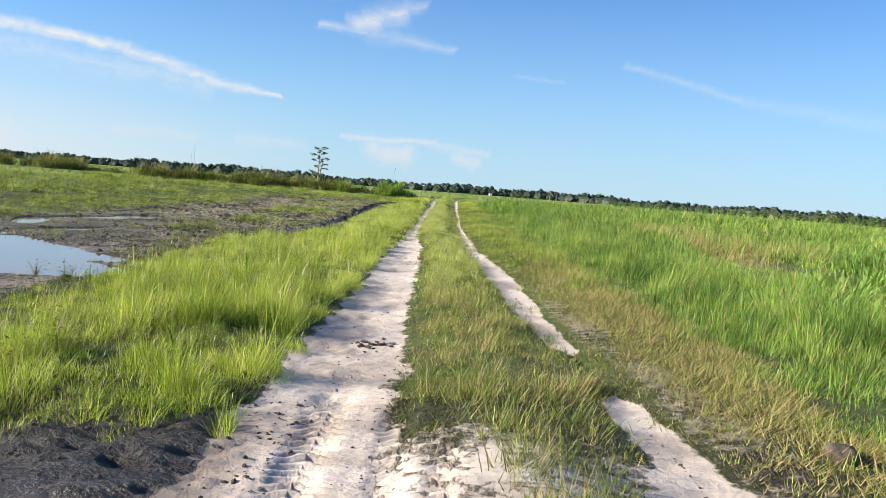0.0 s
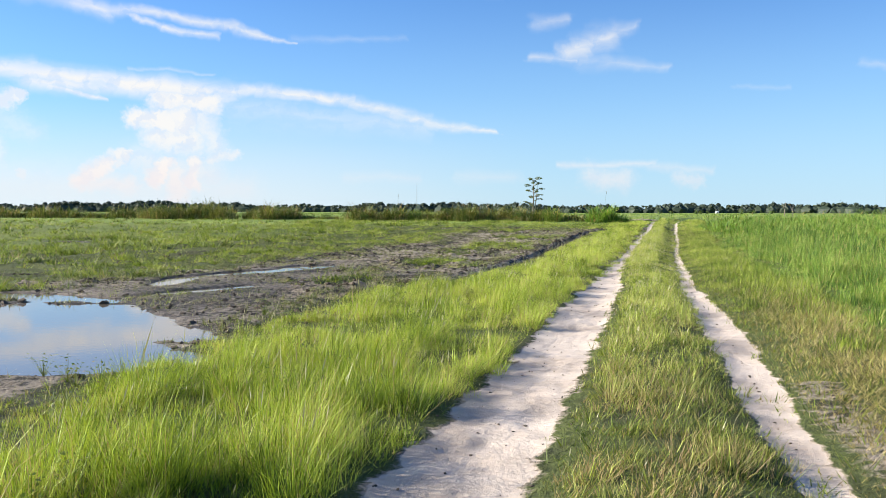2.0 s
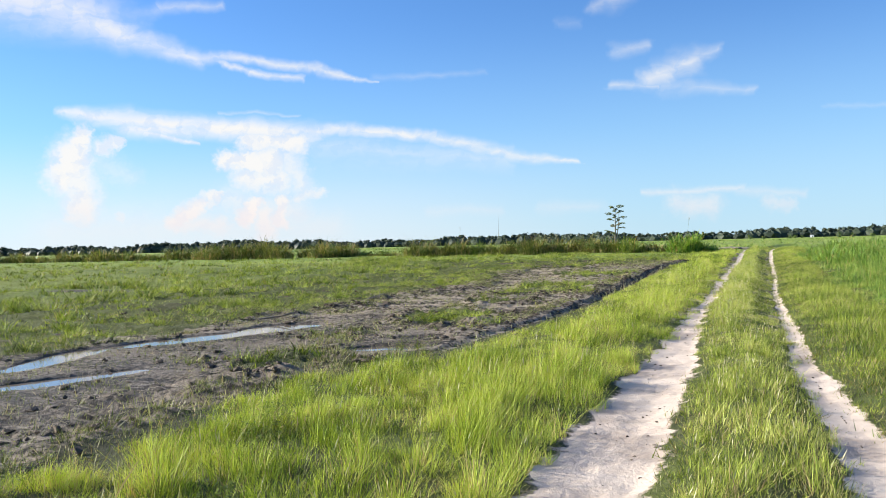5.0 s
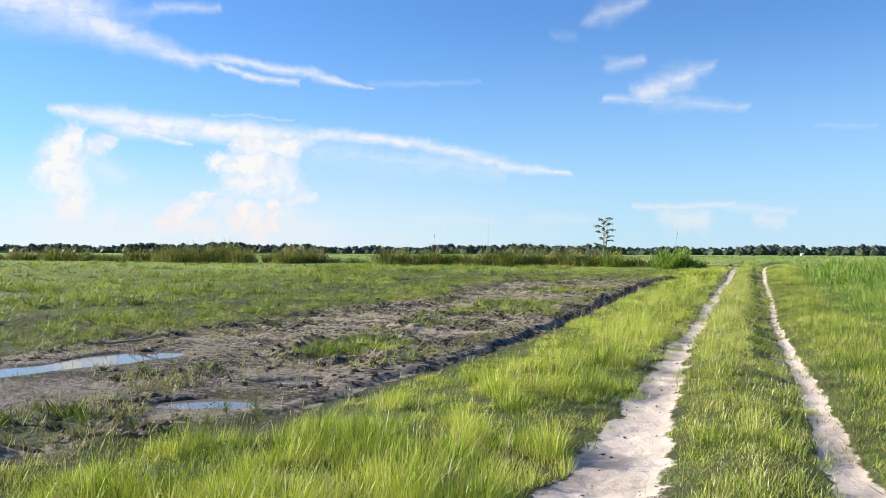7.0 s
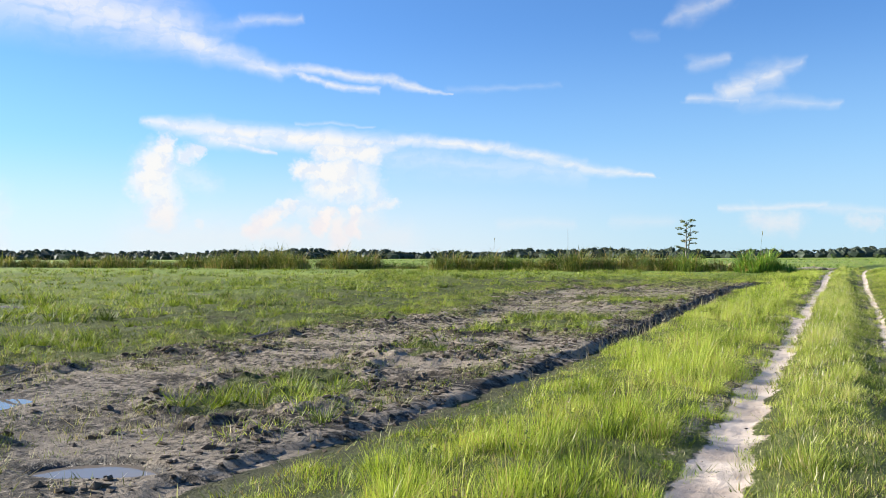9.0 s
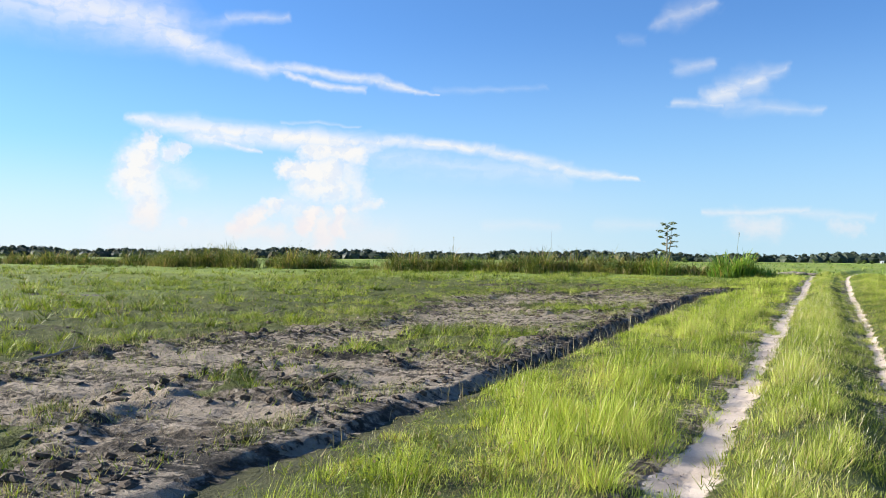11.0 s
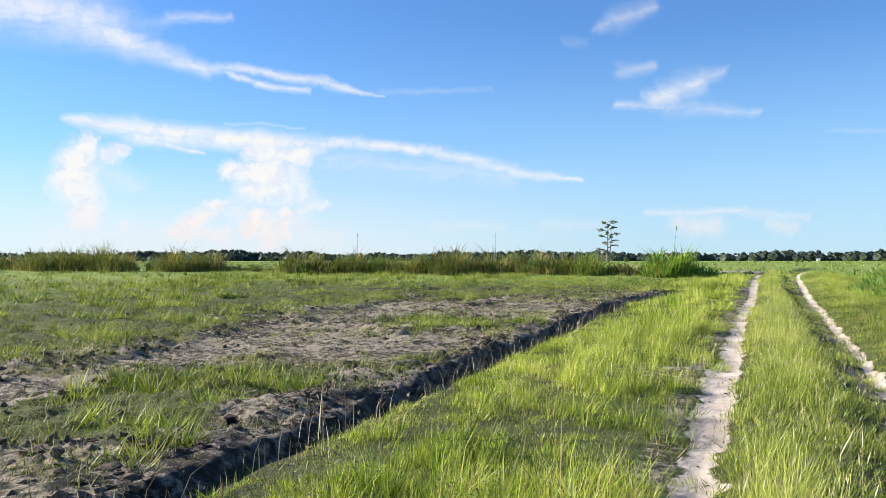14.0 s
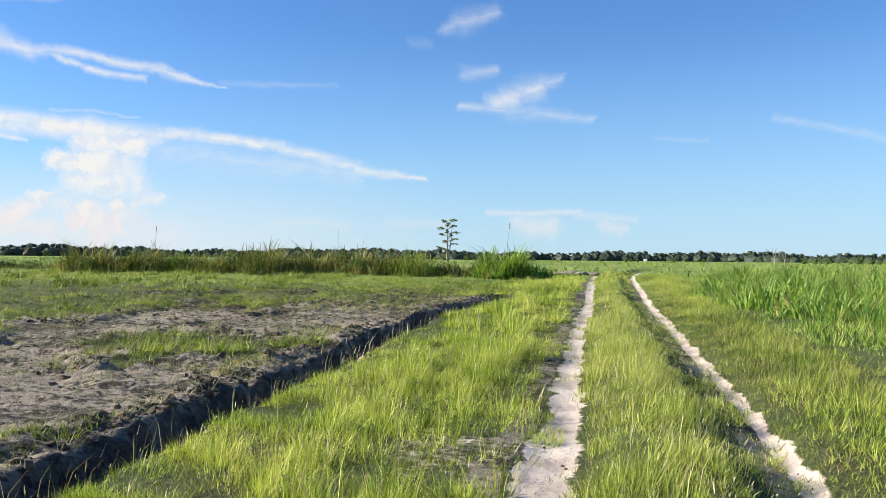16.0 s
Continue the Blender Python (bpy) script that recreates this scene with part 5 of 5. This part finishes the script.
def lone_tree(x, y, height):
    random.seed(11)
    root = tagged(new("tree"), "lone tall thin tree with sparse layered crown on the plain", "tree")
    root.location = (x, y, float(base(y)) - 0.1)
    vs, fs = [], []
    for (ox, hh, r, lean) in ((0.0, height * 0.97, 0.24, 0.25), (0.75, height * 0.86, 0.17, 0.9)):
        tube(vs, fs, [(ox * 0.5, 0, 0), (ox * 0.7 + lean * 0.15, 0, hh * 0.35), (ox + lean * 0.3, 0.1, hh * 0.7), (ox + lean * 0.45, 0, hh)], [r, r * 0.75, r * 0.5, r * 0.15], 8)
    part("trunk", py_mesh("trunk", vs, fs, BARK, True), root, "pale twin trunk")
    lv, lf = [], []
    TIERS = [(0.30, -1.0, 1.3), (0.36, -1.9, 0.8), (0.44, 1.3, 0.8), (0.50, -1.2, 0.8), (0.55, 1.8, 0.9), (0.62, 0.6, 0.8), (0.66, -1.7, 0.9), (0.72, 2.0, 0.9), (0.76, -0.4, 0.8), (0.82, -1.5, 1.0), (0.85, 1.7, 1.0), (0.91, 0.3, 1.1), (0.97, -0.9, 1.1), (0.98, 1.2, 1.2)]
    for u, reach, r in TIERS:
        vs, fs = [], []
        z0 = height * (u - 0.07)
        tip = (reach * 1.2 + 0.3, random.uniform(-1.2, 1.2), height * (u + random.uniform(-0.03, 0.02)))
        tube(vs, fs, [(0.25, 0, z0), (tip[0] * 0.5, tip[1] * 0.5, z0 + 0.4), tip], [0.09, 0.06, 0.02], 5)
        part("limb", py_mesh("limb", vs, fs, BARK, True), root)
        for k in range(6):
            u2 = random.uniform(0.35, 1.1)
            leaf_cloud(lv, lf, (tip[0] * u2 + random.uniform(-0.5, 0.5) * r, tip[1] * u2 + random.uniform(-0.9, 0.9) * r, z0 + (tip[2] - z0) * u2 - 0.25 * abs(u2 - 0.6) + random.uniform(-0.2, 0.3)), random.uniform(0.35, 0.65) * r, 62, 0.12, 0.42)
    part("crown", py_mesh("crown", lv, lf, LEAF), root, "sparse grey-green layered foliage")


def lobe(vs, fs, centre, r, squash):
    """A lumpy crown of leaves, as one closed uneven shell."""
    rings, sides, s0 = 4, 7, len(vs)
    for i in range(rings):
        p = math.pi * (i + 0.5) / rings
        for k in range(sides):
            a, q = 2 * math.pi * (k + 0.5 * (i % 2)) / sides, r * random.uniform(0.75, 1.12)
            vs.append((centre[0] + q * math.sin(p) * math.cos(a), centre[1] + q * math.sin(p) * math.sin(a), centre[2] + q * squash * math.cos(p)))
    for i in range(rings - 1):
        for k in range(sides):
            a, b = s0 + i * sides + k, s0 + i * sides + (k + 1) % sides
            fs.append((a, b, b + sides, a + sides))
    fs.append(tuple(s0 + k for k in range(sides)))
    fs.append(tuple(s0 + (rings - 1) * sides + k for k in range(sides)))


def woods(name, rows, mat, label, seed, leaf, tufts=5):
    """A far belt of trees in one mesh: lobed crowns of many leaf clumps on short trunks."""
    random.seed(seed)
    vs, fs = [], []
    for x, y, h in rows:
        z = float(base(y)) - 0.3
        wdt = h * random.uniform(0.28, 0.5)
        tube(vs, fs, [(x, y, z), (x, y, z + h * 0.5)], [0.25, 0.15], 4)
        for k in range(2):
            rr = wdt * random.uniform(0.45, 0.75)
            c = (x + random.uniform(-0.6, 0.6) * wdt, y + random.uniform(-0.4, 0.4) * wdt, z + h * random.uniform(0.45, 0.72))
            lobe(vs, fs, c, rr * (0.8 if tufts < 20 else 0.5), 0.7)
            leaf_cloud(vs, fs, c, rr * 1.25, 14 if tufts < 20 else 40, leaf * h * 0.8, 0.75)
            leaf_cloud(vs, fs, (x + (k - 0.5) * wdt, y - 0.8 * wdt, z + h * 0.35), wdt, tufts, leaf * h, 0.9)
        lobe(vs, fs, (x, y, z + h * 0.2), wdt * (1.5 if tufts < 20 else 0.8), 0.7)
    return tagged(new(name, py_mesh(name, vs, fs, mat)), label, "trees", kind="stuff")


def distance():
    random.seed(5)
    rows = []
    a = -62.0
    while a < 42:
        d = 720 + 50 * math.sin(a * 0.21) + random.uniform(-25, 25)
        top = 0.70 + 0.10 * math.sin(a * 0.33) + 0.08 * math.sin(a * 1.3 + 1) - (0.16 if 3 < a < 6 else 0)
        h = max(d * math.tan(radians(top)) + 0.5 + random.uniform(-0.9, 0.5), 3)
        rows.append((d * math.sin(radians(a)), d * math.cos(radians(a)), h))
        a += random.uniform(0.09, 0.17)
    woods("far_woods", rows, WOODS, "dark green belt of far woods along the horizon", 6, 0.07)
    rows = []
    a = -10.0
    while a < 40:
        d = (330 if a > 10 else 420) + random.uniform(-30, 30)
        if a > 11 or random.random() < 0.35:
            h = random.uniform(2.4, 4.2) * (1.15 if a > 18 else 0.8)
            rows.append((d * math.sin(radians(a)), d * math.cos(radians(a)), h))
        a += random.uniform(0.2, 0.42)
    woods("far_shrubs", rows, SHRUB, "green line of bushes across the far side of the plain", 8, 0.06, 50)
    # white shed
    d, a = 560, radians(2.9)
    shed = tagged(new("shed"), "small white farm shed with a tin roof far across the plain", "shed")
    shed.location = (d * math.sin(a), d * math.cos(a), float(base(d)))
    shed.scale = (0.5, 0.5, 0.5)
    shed.rotation_euler = (0, 0, radians(-12))
    bm = bmesh.new()
    bmesh.ops.create_cube(bm, size=1, matrix=Matrix.Translation((0, 0, 1.1)) @ Matrix.Diagonal((3.6, 3.0, 2.2, 1)))
    me = bpy.data.meshes.new("wall")
    bm.to_mesh(me)
    bm.free()
    me.materials.append(WALLPAINT)
    part("wall", me, shed)
    vs = [(-2.0, -1.8, 2.15), (2.0, -1.8, 2.15), (2.0, 1.8, 2.15), (-2.0, 1.8, 2.15), (-2.0, 0, 2.9), (2.0, 0, 2.9)]
    fs = [(0, 1, 5, 4), (2, 3, 4, 5), (0, 4, 3), (1, 2, 5), (3, 2, 1, 0)]
    part("roof", py_mesh("roof", vs, fs, ROOFTIN), shed, "grey tin gable roof")
    bm = bmesh.new()
    bmesh.ops.create_cube(bm, size=1, matrix=Matrix.Translation((0.8, -1.52, 0.95)) @ Matrix.Diagonal((1.0, 0.06, 1.9, 1)))
    me = bpy.data.meshes.new("door")
    bm.to_mesh(me)
    bm.free()
    me.materials.append(DARKWOOD)
    part("door", me, shed)


def stone(x, y, size, squat, mat, name, label, category, group=""):
    """One lumpy stone or clod on the ground."""
    bm = bmesh.new()
    bmesh.ops.create_icosphere(bm, subdivisions=3, radius=1)
    for v in bm.verts:
        n = noise.noise(v.co * 1.6 + Vector((x, y, 0))) * 0.45 + noise.noise(v.co * 4.2 + Vector((y, x, 0))) * 0.16
        v.co = v.co * (1 + n)
        v.co.z *= squat
    bm.transform(Matrix.Diagonal((size, size * random.uniform(0.7, 1.1), size, 1)))
    for f in bm.faces:
        f.smooth = True
    me = bpy.data.meshes.new(name)
    bm.to_mesh(me)
    bm.free()
    me.materials.append(mat)
    ob = tagged(new(name, me), label, category, group)
    ob.location = (x, y, float(land(np.array([x]), np.array([y]))[0]) + size * squat * 0.35)
    ob.rotation_euler = (0, 0, random.random() * 6)
    return ob


def roadside():
    random.seed(23)
    stone(2.46, 5.0, 0.11, 0.6, CLOD, "mud_clod", "brown crusted lump of dung-like mud in dry grass", "clod")
    for k in range(9):
        stone(-0.9 - 0.27 * k + random.uniform(-0.1, 0.1), 82.3 + random.uniform(-0.8, 0.8), random.uniform(0.2, 0.42), 0.36, STONE, "rubble_stone", "grey-brown lump of rubble heaped beside the track", "stone", "rubble beside the track")
    for x, y, h in ((12.3, 103, 1.75), (13.2, 104, 1.5)):
        ob = tagged(new("dead_stem"), "thin bare dead stem standing in the meadow", "stem")
        ob.location = (x, y, float(base(y)))
        vs, fs = [], []
        tube(vs, fs, [(0, 0, -0.1), (0.05, 0, h * 0.5), (0.12, 0.02, h)], [0.05, 0.04, 0.02], 6)
        part("stem", py_mesh("stem", vs, fs, BARK, True), ob)
        vs, fs = [], []
        tube(vs, fs, [(0.06, 0, h * 0.55), (-0.12, 0, h * 0.8), (-0.16, 0, h * 0.95)], [0.03, 0.02, 0.01], 5)
        part("side_branch", py_mesh("side_branch", vs, fs, BARK, True), ob)
    # bare branches lying in the ploughed field
    for x, y, a, ln in ((-9.6, 26.4, 20, 0.9), (-10.4, 33.0, 60, 0.7), (-12.5, 41.0, 10, 0.8), (9.4, 20.6, 150, 1.6)):
        ob = tagged(new("fallen_branch"), "bare grey broken branch lying on the ground", "branch")
        ob.location = (x, y, float(land(np.array([x]), np.array([y]))[0]) + 0.04)
        ob.rotation_euler = (0, 0, radians(a))
        vs, fs = [], []
        tube(vs, fs, [(-ln / 2, 0, 0), (0, 0.04, 0.05), (ln / 2, -0.03, 0.16)], [0.025, 0.02, 0.008], 6)
        part("limb", py_mesh("limb", vs, fs, BARK, True), ob)
        for k in range(3):
            u = -0.2 + 0.25 * k
            vs, fs = [], []
            tube(vs, fs, [(u * ln, 0.02, 0.04), (u * ln + 0.12, random.choice((-0.12, 0.14)), 0.18 + 0.05 * k)], [0.012, 0.004], 5)
            part("twig", py_mesh("twig", vs, fs, BARK, True), ob)
    # far radio mast
    mast = tagged(new("radio_mast"), "thin grey radio mast far off over the woods", "mast")
    a, d = radians(-16.4), 900
    mast.location = (d * math.sin(a), d * math.cos(a), float(base(d)))
    vs, fs = [], []
    tube(vs, fs, [(0, 0, 0), (0, 0, 29)], [0.32, 0.16], 4)
    part("pole", py_mesh("pole", vs, fs, ROOFTIN), mast)


reeds()
roadside()
lone_tree(-36.5, 243.0, 10.3)
distance()
